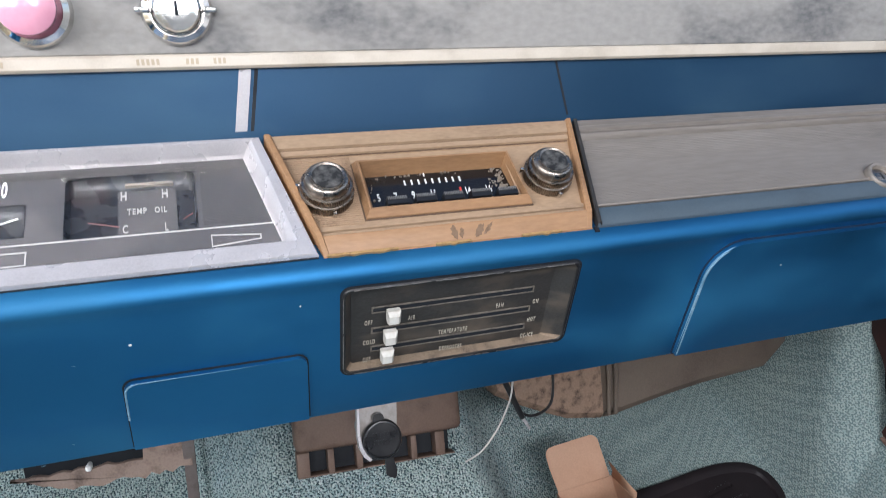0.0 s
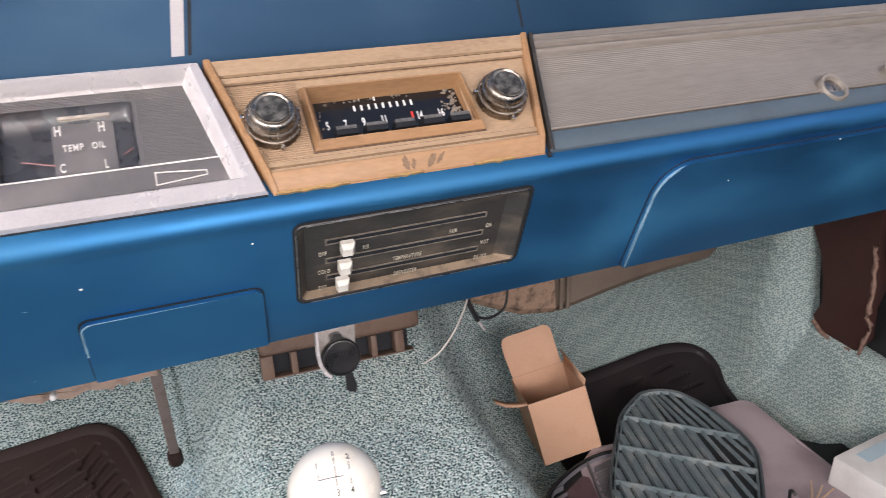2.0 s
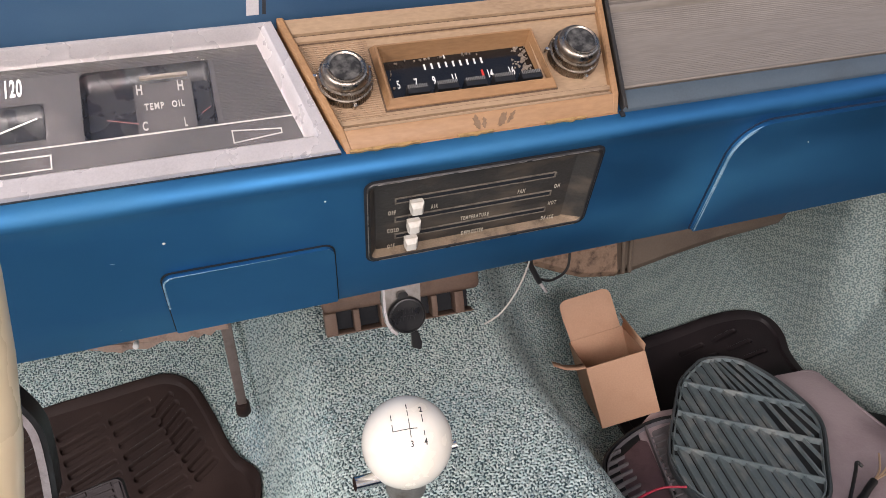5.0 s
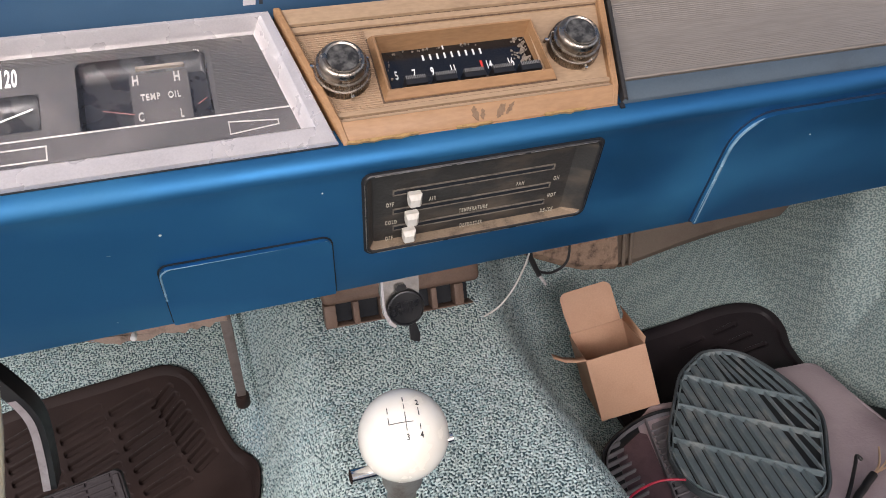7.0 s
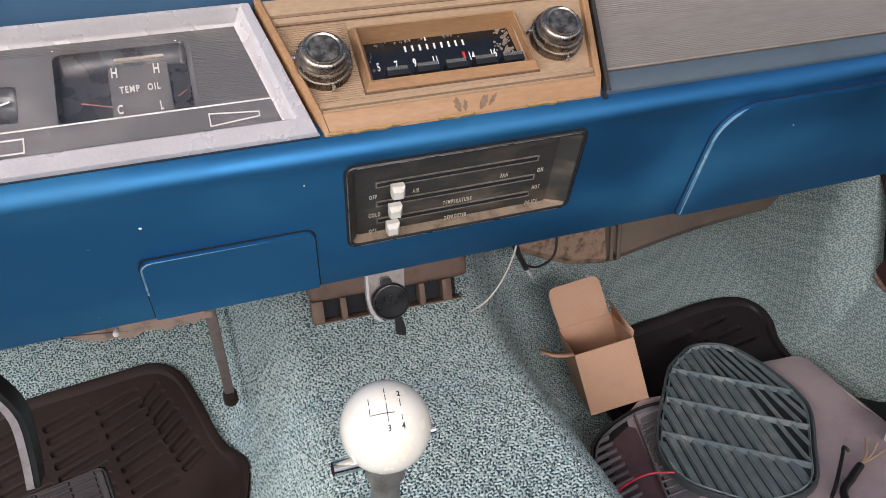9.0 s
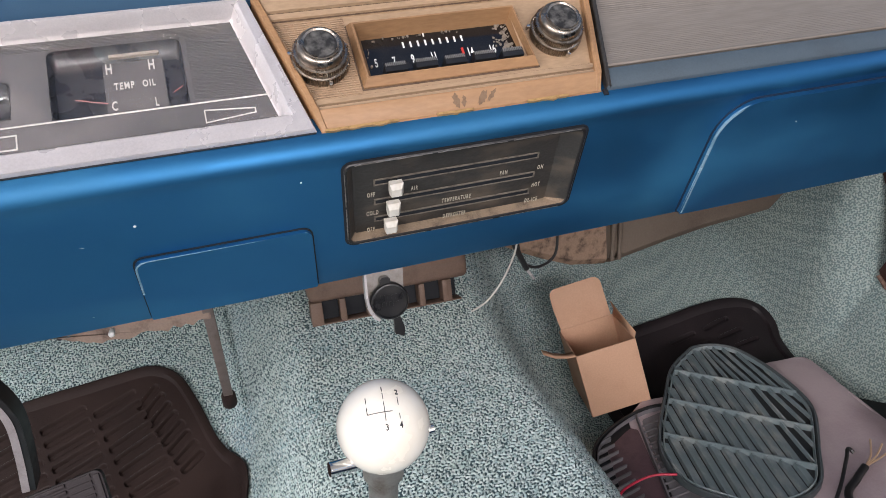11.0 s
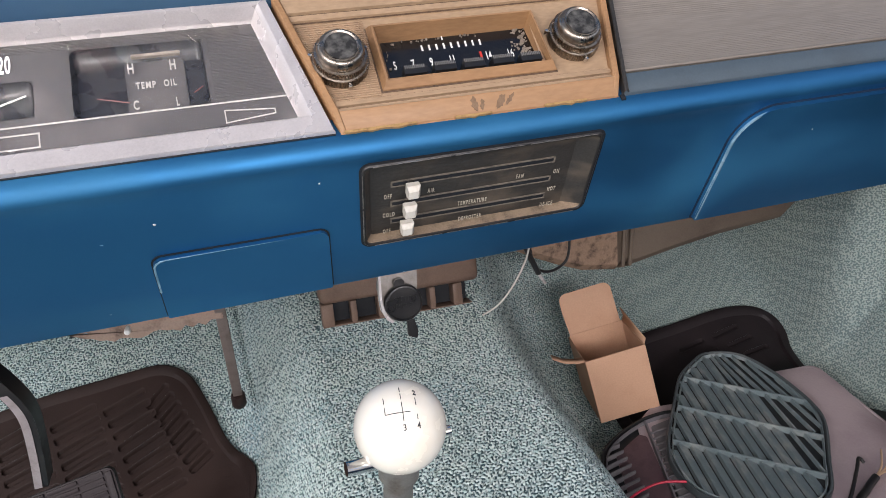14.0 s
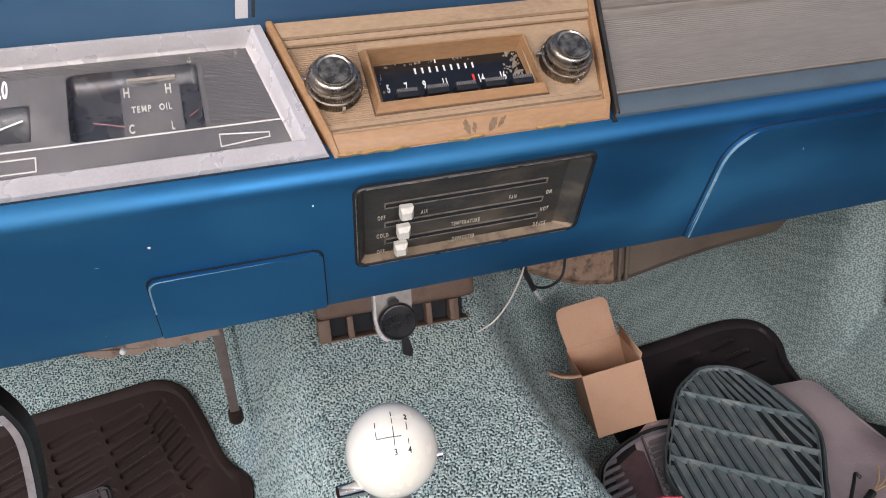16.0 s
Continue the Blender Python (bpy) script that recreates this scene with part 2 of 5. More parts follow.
SMUDGE = material("dark smudge", (0.16, 0.095, 0.050), 0.6, 0.0, 0.0, (0.09, 0.05, 0.026), 0.8, 260, 0.3, 900)
TEAL_RIM = material("teal-black plastic rim", (0.060, 0.072, 0.078), 0.42, 0.0, 0.0, (0.13, 0.14, 0.145), 0.6, 40, 0.2, 800, 0.1, 500)
DARK_TEAL = material("dark teal plastic sheet", (0.012, 0.014, 0.016), 0.5, 0.0, 0.0, (0.03, 0.028, 0.03), 0.5, 20, 0.2, 800, 0.1, 500)
PINK = material("pink tinted plastic", (0.78, 0.36, 0.46), 0.15, 0.0, 0.3)
WORN_INK = material("worn print on trim", (0.42, 0.34, 0.24), 0.6)
PEEL = material("peeling ochre glue", (0.34, 0.21, 0.08), 0.6, 0.0, 0.0, (0.11, 0.06, 0.025), 0.8, 200, 0.3, 900, 0.4, 500)

CAP = material("glossy black cap rubber", (0.006, 0.006, 0.007), 0.32, 0.0, 0.0, (0.018, 0.016, 0.015), 0.5, 80, 0.1, 900, 0.1, 500)
EDGE_DUST = material("dust on a raised edge", (0.125, 0.108, 0.088), 0.8, 0.0, 0.0, (0.02, 0.018, 0.017), 0.9, 150, 0.4, 900, 0.4, 500)
# pale blue that paints the door edges' highlights, and colours real scuffs
EDGE_BLUE = material("pale blue for edge highlights and scuffs", (0.24, 0.40, 0.51), 0.32, 0.3, 0.3, (0.05, 0.18, 0.30), 0.7, 60, 0.1, 900)
CARTON_PRINT = material("beige print", (0.50, 0.47, 0.41), 0.5, 0.0, 0.0, (0.38, 0.36, 0.33), 0.5, 60, 0.1, 500)
WORN_STEEL = material("bare steel paled as a lit face", (0.34, 0.30, 0.305), 0.42, 0.45, 0.0, (0.20, 0.17, 0.17), 0.7, 90, 0.2, 900, 0.1, 500)
PEDAL_BLACK = material("black pedal paint", (0.008, 0.008, 0.009), 0.4, 0.0, 0.0, (0.02, 0.017, 0.016), 0.5, 60, 0.1, 900)

MAROON = material("maroon-grey soft plastic", (0.115, 0.070, 0.082), 0.45, 0.0, 0.0, (0.07, 0.045, 0.05), 0.7, 60, 0.15, 800, 0.8, 110)
DIM = material("faded grey-white print", (0.40, 0.385, 0.37), 0.5, 0.0, 0.0, (0.40, 0.38, 0.37), 0.5, 200, 0.0, 900)

FLAKE = material("grey-brown bare spots", (0.20, 0.165, 0.13), 0.7, 0.0, 0.0, (0.05, 0.04, 0.03), 0.7, 250, 0.3, 900, 0.3, 500)
BUTTON_RIB = material("worn grey button ribs", (0.16, 0.155, 0.15), 0.5, 0.0, 0.0, (0.08, 0.078, 0.075), 0.8, 220, 0.2, 900)

PALE_BLUE = material("pale blue print", (0.42, 0.56, 0.62), 0.5, 0.0, 0.0, (0.55, 0.60, 0.60), 0.5, 60, 0.1, 500)


# ---- mesh helpers ----
def part(name, bm, mat, parent=None, label="", smooth=40):
    """Links a bmesh as one mesh object, under a thing or a part."""
    bmesh.ops.recalc_face_normals(bm, faces=bm.faces[:])
    me = bpy.data.meshes.new(name)
    bm.to_mesh(me)
    bm.free()
    return mesh_part(name, me, mat, parent, label, smooth)


def mesh_part(name, me, mat, parent=None, label="", smooth=40):
    me.materials.append(mat)
    if smooth:
        me.shade_smooth()
        me.set_sharp_from_angle(angle=radians(smooth))
    ob = new(name, me)
    ob.parent = parent
    if label:
        tagged(ob, label)
    return ob


def thing(name, label, category, m=None, group="", kind=""):
    ob = new(name)
    ob.empty_display_size = 0.02
    if m is not None:
        ob.matrix_world = m
    return tagged(ob, label, category, group, kind)


def bevel(bm, width, segments=2, angle=30):
    edges = [e for e in bm.edges if len(e.link_faces) == 2 and e.calc_face_angle(0) > radians(angle)]
    if edges and width > 0:
        bmesh.ops.bevel(bm, geom=edges, offset=width, segments=segments, profile=0.5, affect="EDGES", clamp_overlap=True)
    return bm


def box(lo, hi, width=0.0, segments=2, bm=None):
    bm = bm or bmesh.new()
    made = bmesh.ops.create_cube(bm, size=1.0)["verts"]
    for v in made:
        for i in range(3):
            v.co[i] = lo[i] + (v.co[i] + 0.5) * (hi[i] - lo[i])
    if width:
        bevel(bm, width, segments)
    return bm


def prism(outline, z0, z1, width=0.0, segments=2, bm=None):
    """A plate with a closed 2D outline, from z0 to z1, with bevelled edges."""
    bm = bm or bmesh.new()
    a = [bm.verts.new((x, y, z0)) for x, y in outline]
    b = [bm.verts.new((x, y, z1)) for x, y in outline]
    n = len(outline)
    bm.faces.new(a[::-1]), bm.faces.new(b)
    for i in range(n):
        bm.faces.new((a[i], a[(i + 1) % n], b[(i + 1) % n], b[i]))
    if width:
        bevel(bm, width, segments, 50)
    return bm


def rounded(corners, radii, steps=5):
    """A closed outline through corners, each rounded with its radius."""
    out = []
    n = len(corners)
    radii = radii if isinstance(radii, (list, tuple)) else [radii] * n
    for i, (c, r) in enumerate(zip(corners, radii)):
        c = Vector(c)
        p, q = (Vector(corners[i - 1]) - c).normalized(), (Vector(corners[(i + 1) % n]) - c).normalized()
        if r <= 0:
            out.append(tuple(c))
            continue
        half = p.angle(q) / 2
        t = r / math.tan(half)
        mid = c + (p + q).normalized() * (r / math.sin(half))
        a0, a1 = c + p * t - mid, c + q * t - mid
        for k in range(steps + 1):
            d = a0.lerp(a1, k / steps).normalized() * r
            out.append(tuple(mid + d))
    return out


def ring(loops, closed=True, bm=None):
    """A skin over loops of equal length (each a list of 3D points)."""
    bm = bm or bmesh.new()
    rows = [[bm.verts.new(p) for p in loop] for loop in loops]
    n = len(rows[0])
    for a, b in zip(rows, rows[1:]):
        for i in range(n if closed else n - 1):
            bm.faces.new((a[i], a[(i + 1) % n], b[(i + 1) % n], b[i]))
    return bm, rows


def tube(points, radius, sides=10, bm=None, taper=None):
    bm = bm or bmesh.new()
    pts = [Vector(p) for p in points]
    rows, up = [], Vector((0.13, 0.31, 0.94)).normalized()
    for i, p in enumerate(pts):
        d = (pts[min(i + 1, len(pts) - 1)] - pts[max(i - 1, 0)]).normalized()
        s = d.cross(up).normalized()
        u = s.cross(d)
        r = radius * (taper[i] if taper else 1)
        rows.append([bm.verts.new(p + r * (math.cos(2 * math.pi * k / sides) * s + math.sin(2 * math.pi * k / sides) * u)) for k in range(sides)])
    for a, b in zip(rows, rows[1:]):
        for k in range(sides):
            bm.faces.new((a[k], a[(k + 1) % sides], b[(k + 1) % sides], b[k]))
    bm.faces.new(rows[0][::-1]), bm.faces.new(rows[-1])
    return bm


def lathe(profile, sides=32, bm=None, m=None):
    """Turns (radius, height) pairs round z; the ends are closed."""
    bm = bm or bmesh.new()
    m = m or Matrix()
    rows = [[bm.verts.new(m @ Vector((r * math.cos(2 * math.pi * k / sides), r * math.sin(2 * math.pi * k / sides), z))) for k in range(sides)] for r, z in profile]
    for a, b in zip(rows, rows[1:]):
        for k in range(sides):
            bm.faces.new((a[k], a[(k + 1) % sides], b[(k + 1) % sides], b[k]))
    bm.faces.new(rows[0][::-1]), bm.faces.new(rows[-1])
    return bm


def curve_points(points, n=8):
    """A smooth line through the points."""
    pts = [Vector(p) for p in points]
    out = []
    for i in range(len(pts) - 1):
        p0, p1, p2, p3 = pts[max(i - 1, 0)], pts[i], pts[i + 1], pts[min(i + 2, len(pts) - 1)]
        for k in range(n):
            t = k / n
            out.append(0.5 * ((2 * p1) + (p2 - p0) * t + (2 * p0 - 5 * p1 + 4 * p2 - p3) * t * t + (3 * p1 - p0 - 3 * p2 + p3) * t ** 3))
    return out + [pts[-1]]


def lettering(name, words, size, m, mat, parent, width=1.0, space=1.0, depth=0.00015):
    """Flat raised letters in the built-in font, centred on m."""
    data = bpy.data.curves.new(name, "FONT")
    data.body, data.size, data.extrude, data.align_x, data.align_y = words, size, depth, "CENTER", "CENTER"
    data.space_character, data.resolution_u, data.offset = space, 3, size * 0.020
    tmp = new(name + "_source", data)
    bpy.context.view_layer.update()
    me = bpy.data.meshes.new_from_object(tmp)
    bpy.data.objects.remove(tmp)
    bpy.data.curves.remove(data)
    me.transform(m @ Matrix.Diagonal((width, 1, 1, 1)))
    me.materials.clear()
    return mesh_part(name, me, mat, parent, "", 0)


def grid_mesh(name, xs, ys, height):
    """A sheet z = height(x, y) over a grid; height works on arrays."""
    gx, gy = np.meshgrid(xs, ys)
    made = height(gx, gy)
    if isinstance(made, tuple):
        gx, gy, gz = made
    else:
        gz = made
    co = np.stack([gx, gy, gz], -1).reshape(-1, 3)
    nx, ny = len(xs), len(ys)
    i = (np.arange(ny - 1)[:, None] * nx + np.arange(nx - 1)[None, :]).reshape(-1)
    quads = np.stack([i, i + 1, i + 1 + nx, i + nx], -1)
    me = bpy.data.meshes.new(name)
    me.vertices.add(len(co))
    me.vertices.foreach_set("co", co.astype(np.float32).ravel())
    me.loops.add(quads.size)
    me.loops.foreach_set("vertex_index", quads.astype(np.int32).ravel())
    me.polygons.add(len(quads))
    me.polygons.foreach_set("loop_start", np.arange(0, quads.size, 4, dtype=np.int32))
    me.update(calc_edges=True)
    return me


def extrude_x(profile, x0, x1, closed=False, bm=None):
    """A profile of (y, z) drawn out along x, from x0 to x1."""
    bm = bm or bmesh.new()
    a = [bm.verts.new((x0, y, z)) for y, z in profile]
    b = [bm.verts.new((x1, y, z)) for y, z in profile]
    n = len(profile)
    for i in range(n if closed else n - 1):
        bm.faces.new((a[i], a[(i + 1) % n], b[(i + 1) % n], b[i]))
    if closed:
        bm.faces.new(a[::-1]), bm.faces.new(b)
    return bm


def basis(origin, u, v, w):
    m = Matrix.Identity(4)
    for i in range(3):
        m[i][0], m[i][1], m[i][2], m[i][3] = u[i], v[i], w[i], origin[i]
    return m


# The inclined face of radio and instruments: u to the right, v up the slope, w towards the seats.
FACE = basis((0, 0, 0.5), (1, 0, 0), (0, 0.733, 0.680), (0, -0.680, 0.733))
# The undercut lower panel: v runs up from its upper edge.
LOWER = basis((0, -0.0056, 0.484), (1, 0, 0), (0, -0.371, 0.928), (0, -0.928, -0.371))


# ---- the cabin ----
def smoothstep(a, b, x):
    t = np.clip((x - a) / (b - a), 0, 1)
    return t * t * (3 - 2 * t)


def carpet_height(x, y):
    """Floor pan, toe board, transmission tunnel and the rise to the sill."""
    floor = 0.012 + 0.62 * np.maximum(0, np.sqrt((y - 0.29) ** 2 + 0.002) * 0.5 + (y - 0.29) * 0.5 - 0.006)
    floor = floor + 0.115 * smoothstep(0.645, 0.735, x) + 0.36 * smoothstep(0.655, 0.74, x) * smoothstep(0.205, 0.27, y)
    hump = smoothstep(-0.135, -0.02, x) * (1 - smoothstep(0.170, 0.302, x))
    crown = 0.175 + 0.10 * smoothstep(0.15, 0.6, y) + 0.25 * np.maximum(0, y - 0.45)
    z = np.maximum(floor, 0) + hump * np.maximum(crown - floor * 0.6, 0.02)
    wave = 0.004 * np.sin(13 * x + 4 * y) * np.sin(9 * y - 5 * x) + 0.003 * np.sin(31 * x - 17 * y + 1)
    crease = 0.020 * np.exp(-(((x + 0.098 + 0.07 * (y - 0.40)) / 0.0060) ** 2)) * smoothstep(0.29, 0.36, y)
    return z + wave * (1 - 0.5 * hump) - crease


def loops(x, y, z):
    """The relief of the pile's loops."""
    s = np.zeros_like(x)
    for d, phase in WORMS:
        s += np.cos(d[0] * x + d[1] * y + d[2] * z + phase)
    return 0.0012 * (1 - 0.75 * smoothstep(0.36, 0.50, x)) * np.tanh(s / 2.2)


def carpet_sheet(x, y):
    z = carpet_height(x, y)
    # the loops stand off the sheet along its normal
    gx = (carpet_height(x + 0.002, y) - z) / 0.002
    gy = (carpet_height(x, y + 0.002) - z) / 0.002
    pile = loops(x, y, z) / np.sqrt(1 + gx ** 2 + gy ** 2)
    return x - gx * pile, y - gy * pile, z + pile


xs = np.concatenate([np.arange(-0.76, -0.42, 0.004), np.arange(-0.42, -0.13, 0.0011), np.arange(-0.13, -0.02, 0.0007), np.arange(-0.02, 0.16, 0.0010), np.arange(0.16, 0.31, 0.0009), np.arange(0.31, 0.745, 0.0012)])
ys = np.concatenate([np.arange(-0.06, 0.56, 0.0011), np.arange(0.56, 0.80, 0.003)])
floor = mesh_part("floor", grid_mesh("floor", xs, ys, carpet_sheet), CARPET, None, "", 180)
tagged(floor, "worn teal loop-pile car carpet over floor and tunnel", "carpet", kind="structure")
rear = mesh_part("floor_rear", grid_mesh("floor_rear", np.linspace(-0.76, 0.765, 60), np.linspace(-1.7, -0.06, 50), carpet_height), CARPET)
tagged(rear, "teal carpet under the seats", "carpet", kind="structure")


def slab(name, lo, hi, mat, label, width=0.0):
    return tagged(part(name, box(lo, hi, width), mat), label, "wall", kind="structure")


slab("firewall", (-0.80, 0.78, -0.05), (0.80, 0.82, 0.66), DARK, "black firewall behind the dashboard")
slab("sill_driver", (-0.82, -1.1, -0.05), (-0.765, 0.26, 0.08), SEAT, "unseen dark blue sill below the fill lamp's opening")
slab("wall_driver_front", (-0.82, 0.26, -0.05), (-0.765, 0.82, 0.66), SEAT, "dark blue side of the driver's footwell")
slab("door_passenger", (0.768, -1.1, -0.05), (0.82, 0.82, 0.66), DARK, "black door panel below the passenger's window")
# unseen shell that closes the cabin; its lining is pale to bounce light
slab("roof", (-0.80, -1.7, 1.14), (0.80, -0.15, 1.17), CLOTH, "unseen pale cloth headliner, which bounces light onto the dashboard")
slab("wall_rear", (-0.80, -1.75, -0.05), (0.80, -1.70, 0.80), CLOTH, "grey rear bulkhead below the back window")
slab("wall_side_rear", (-0.82, -1.75, -0.05), (-0.765, -1.1, 1.14), CLOTH, "grey lined rear quarter")
slab("wall_side_rear", (0.768, -1.75, -0.05), (0.82, -1.1, 1.14), CLOTH, "grey lined rear quarter")
# unseen seat, set well forward to darken the floor and block low light
tagged(part("bench_seat", box((-0.72, -1.15, 0.05), (0.72, -0.40, 0.33), 0.05, 4), SEAT), "unseen dark blue vinyl bench seat, set to block low light", "seat")


# ---- the dashboard ----
dash = thing("dashboard", "metallic blue painted steel car dashboard", "dashboard", pose(0, 0, 0.385))


def dash_part(name, bm, mat, label="", smooth=40, parent=None):
    bm.transform(pose(0, 0, -0.385))
    return part(name, bm, mat, parent or dash, label, smooth)


NOSE = [(0.009, 0.5068), (0.003, 0.5034), (-0.0010, 0.5011), (-0.0040, 0.4989), (-0.0064, 0.4963), (-0.0080, 0.4934), (-0.0087, 0.4904), (-0.0086, 0.4878), (-0.0076, 0.4858), (-0.0056, 0.484)]


def low(v, d=0.0):
    """(y, z) on the lower panel, v up from its upper edge, d towards the seats."""
    p = LOWER @ Vector((0, v, d))
    return p.y, p.z


bm = bmesh.new()
X0, X1, HX0, HX1, HV0, HV1 = -0.76, 0.765, 0.0125, 0.1655, -0.0055, -0.0695
STOPS = [X0, HX0, HX1, X1]
for k in range(3):
    extrude_x(NOSE, STOPS[k], STOPS[k + 1], bm=bm)
    for va, vb in ((0, HV0), (HV0, HV1), (HV1, -0.1045)):
        if not (k == 1 and va == HV0):
            extrude_x([low(va), low(vb)], STOPS[k], STOPS[k + 1], bm=bm)
    extrude_x([low(-0.1045), low(-0.1065, -0.001), low(-0.1068, -0.006), low(-0.104, -0.03)], STOPS[k], STOPS[k + 1], bm=bm)
bmesh.ops.remove_doubles(bm, verts=bm.verts[:], dist=1e-5)
dash_part("lower_panel", bm, BLUE)

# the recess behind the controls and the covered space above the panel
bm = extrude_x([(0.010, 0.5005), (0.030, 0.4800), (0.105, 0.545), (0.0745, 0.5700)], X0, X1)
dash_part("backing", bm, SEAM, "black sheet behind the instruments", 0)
HOOD = [(0.0740, 0.5640), (0.0733, 0.5700), (0.0720, 0.590), (0.0700, 0.6125), (0.0680, 0.6140)]
dash_part("upper_strip", extrude_x(HOOD, X0, X1), BLUE_DARKENED, "blue painted strip above the radio, darkened for its reflections")
TRIM = [(0.0690, 0.6130), (0.0655, 0.6128), (0.0635, 0.6145), (0.0635, 0.6205), (0.0650, 0.6220), (0.0690, 0.6222)]
dash_part("trim_strip", extrude_x(TRIM, X0, X1), CREAM, "cream trim strip with faint worn lettering")
PADP = [(0.0685, 0.6218), (0.0670, 0.6228), (0.0670, 0.645), (0.0680, 0.668), (0.0740, 0.682), (0.095, 0.692), (0.40, 0.685), (0.79, 0.66)]
dash_part("dash_top", extrude_x(PADP, X0, X1), PAD, "weathered brushed grey upper fascia")
# the welded seams of the strip; one fold's highlight is put in as silver
for x, wide, mat in ((-0.0325, 0.0075, SILVER), (-0.0255, 0.0022, SEAM), (0.1955, 0.0016, SEAM)):
    lift = 0.0009 if mat is SILVER else 0.0004
    lean = 0.006 if mat is not SEAM or x < 0 else -0.011
    bm = prism([(x - wide / 2 - lean * 0.5, 0.5735), (x + wide / 2 - lean * 0.5, 0.5735), (x + wide / 2 + lean * 0.5, 0.6125), (x - wide / 2 + lean * 0.5, 0.6125)], 0, lift, lift * 0.6)
    for v in bm.verts:
        v.co = (v.co.x, 0.0735 - (v.co.y - 0.5715) * 0.0854 - v.co.z, v.co.y)
    dash_part("seam", bm, mat, "silver strip for the highlight on a fold" if mat is SILVER else "")
# switches on the upper fascia
for x, r, tip in ((-0.143, 0.021, "lamp"), (-0.066, 0.0205, "key")):
    m = Matrix.Translation((x, 0.0670, 0.6475)) @ Matrix.Rotation(radians(90), 4, "X")
    collar = dash_part("switch_collar", lathe([(r, 0), (r, 0.003), (r * 0.93, 0.0055), (r * 0.78, 0.0065), (r * 0.74, 0.0045), (r * 0.70, 0.004)], 40, m=m), CHROME, "chrome switch surround")
    if tip == "key":
        dash_part("lock_barrel", lathe([(r * 0.69, 0.002), (r * 0.69, 0.008), (r * 0.6, 0.0105), (r * 0.3, 0.011)], 36, m=m), CHROME, "chrome ignition lock", parent=collar)
        dash_part("key_slot", box((x - 0.0010, 0.0670 - 0.0116, 0.6435), (x + 0.0010, 0.0670 - 0.009, 0.6520), 0.0003), SEAM, "", parent=collar)
        for sx in (-1, 1):
            dash_part("ear", box((x + sx * 0.019 - 0.004, 0.058, 0.6455), (x + sx * 0.019 + 0.004, 0.0670, 0.6490), 0.001), CHROME, "", parent=collar)
    else:
        dash_part("knob", lathe([(r * 0.62, 0.0), (r * 0.60, 0.012), (r * 0.72, 0.016), (r * 0.72, 0.020), (r * 0.5, 0.0235), (r * 0.15, 0.0245)], 36, m=m), PINK, "pink-tinted clear switch knob", parent=collar)
# worn lettering on the trim strip
for x0, n in ((-0.172, 4), (-0.092, 5), (-0.064, 3), (-0.048, 3)):
    for k in range(n):
        dash_part("worn_letter", box((x0 + k * 0.0028, 0.0632, 0.6158), (x0 + k * 0.0028 + 0.0017, 0.0637, 0.6193)), WORN_INK, "", 0)

# ashtray door and glove box door in the lower panel
def low_plate(name, outline, d0, d1, mat, width, label="", smooth=40):
    bm = prism(outline, d0, d1, width)
    bm.transform(LOWER)
    return dash_part(name, bm, mat, label, smooth)


def grown(outline, d):
    out, n = [], len(outline)
    for i in range(n):
        p, c, q = Vector(outline[i - 1]), Vector(outline[i]), Vector(outline[(i + 1) % n])
        e = ((c - p).normalized() + (q - c).normalized()).normalized()
        out.append((c.x + e.y * d, c.y - e.x * d))
    return out


ash = rounded([(-0.1185, -0.1035), (-0.0125, -0.1035), (-0.0125, -0.0495), (-0.1170, -0.0495)], [0.001, 0.001, 0.006, 0.006])
low_plate("ashtray_seam", grown(ash, 0.0011), 0.0, 0.0006, SEAM, 0.0, "dark gap round the ashtray", 0)
low_plate("ashtray_door", ash, 0.0, 0.0032, BLUE, 0.0022, "blue ashtray door flush with the panel")
glove = rounded([(0.2700, -0.1040), (0.745, -0.1040), (0.745, -0.0035), (0.2735, -0.0035)], [0.001, 0.001, 0.004, 0.029], 9)
low_plate("glove_box_seam", grown(glove, 0.0015), 0.0, 0.0006, SEAM_BLUE, 0.0, "dark blue gap round the glove box door", 0)
low_plate("glove_box_door", glove, 0.0, 0.0046, BLUE, 0.0034, "blue glove box door with rounded corner")
# highlights along the doors' edges, put in as pale strips
def lit_edge(outline, d, radius):
    ends = [min(1.0, 0.15 + 0.3 * k) for k in range(len(outline))]
    dash_part("edge_highlight", tube([LOWER @ Vector((x, v, d)) for x, v in outline], radius, 6, taper=ends), EDGE_BLUE, "pale line for the highlight on a door's edge")


lit_edge(grown(glove, -0.0006)[-9:] + [(0.2712, -0.1025)], 0.0037, 0.0012)
lit_edge([(-0.0150, -0.0500), (-0.06, -0.0501), (-0.1090, -0.0502), (-0.1125, -0.0508), (-0.1150, -0.0526), (-0.1164, -0.0550), (-0.1168, -0.0590), (-0.1176, -0.078)], 0.0030, 0.0007)
# chips and scuffs in the paint
rng = random.Random(44)
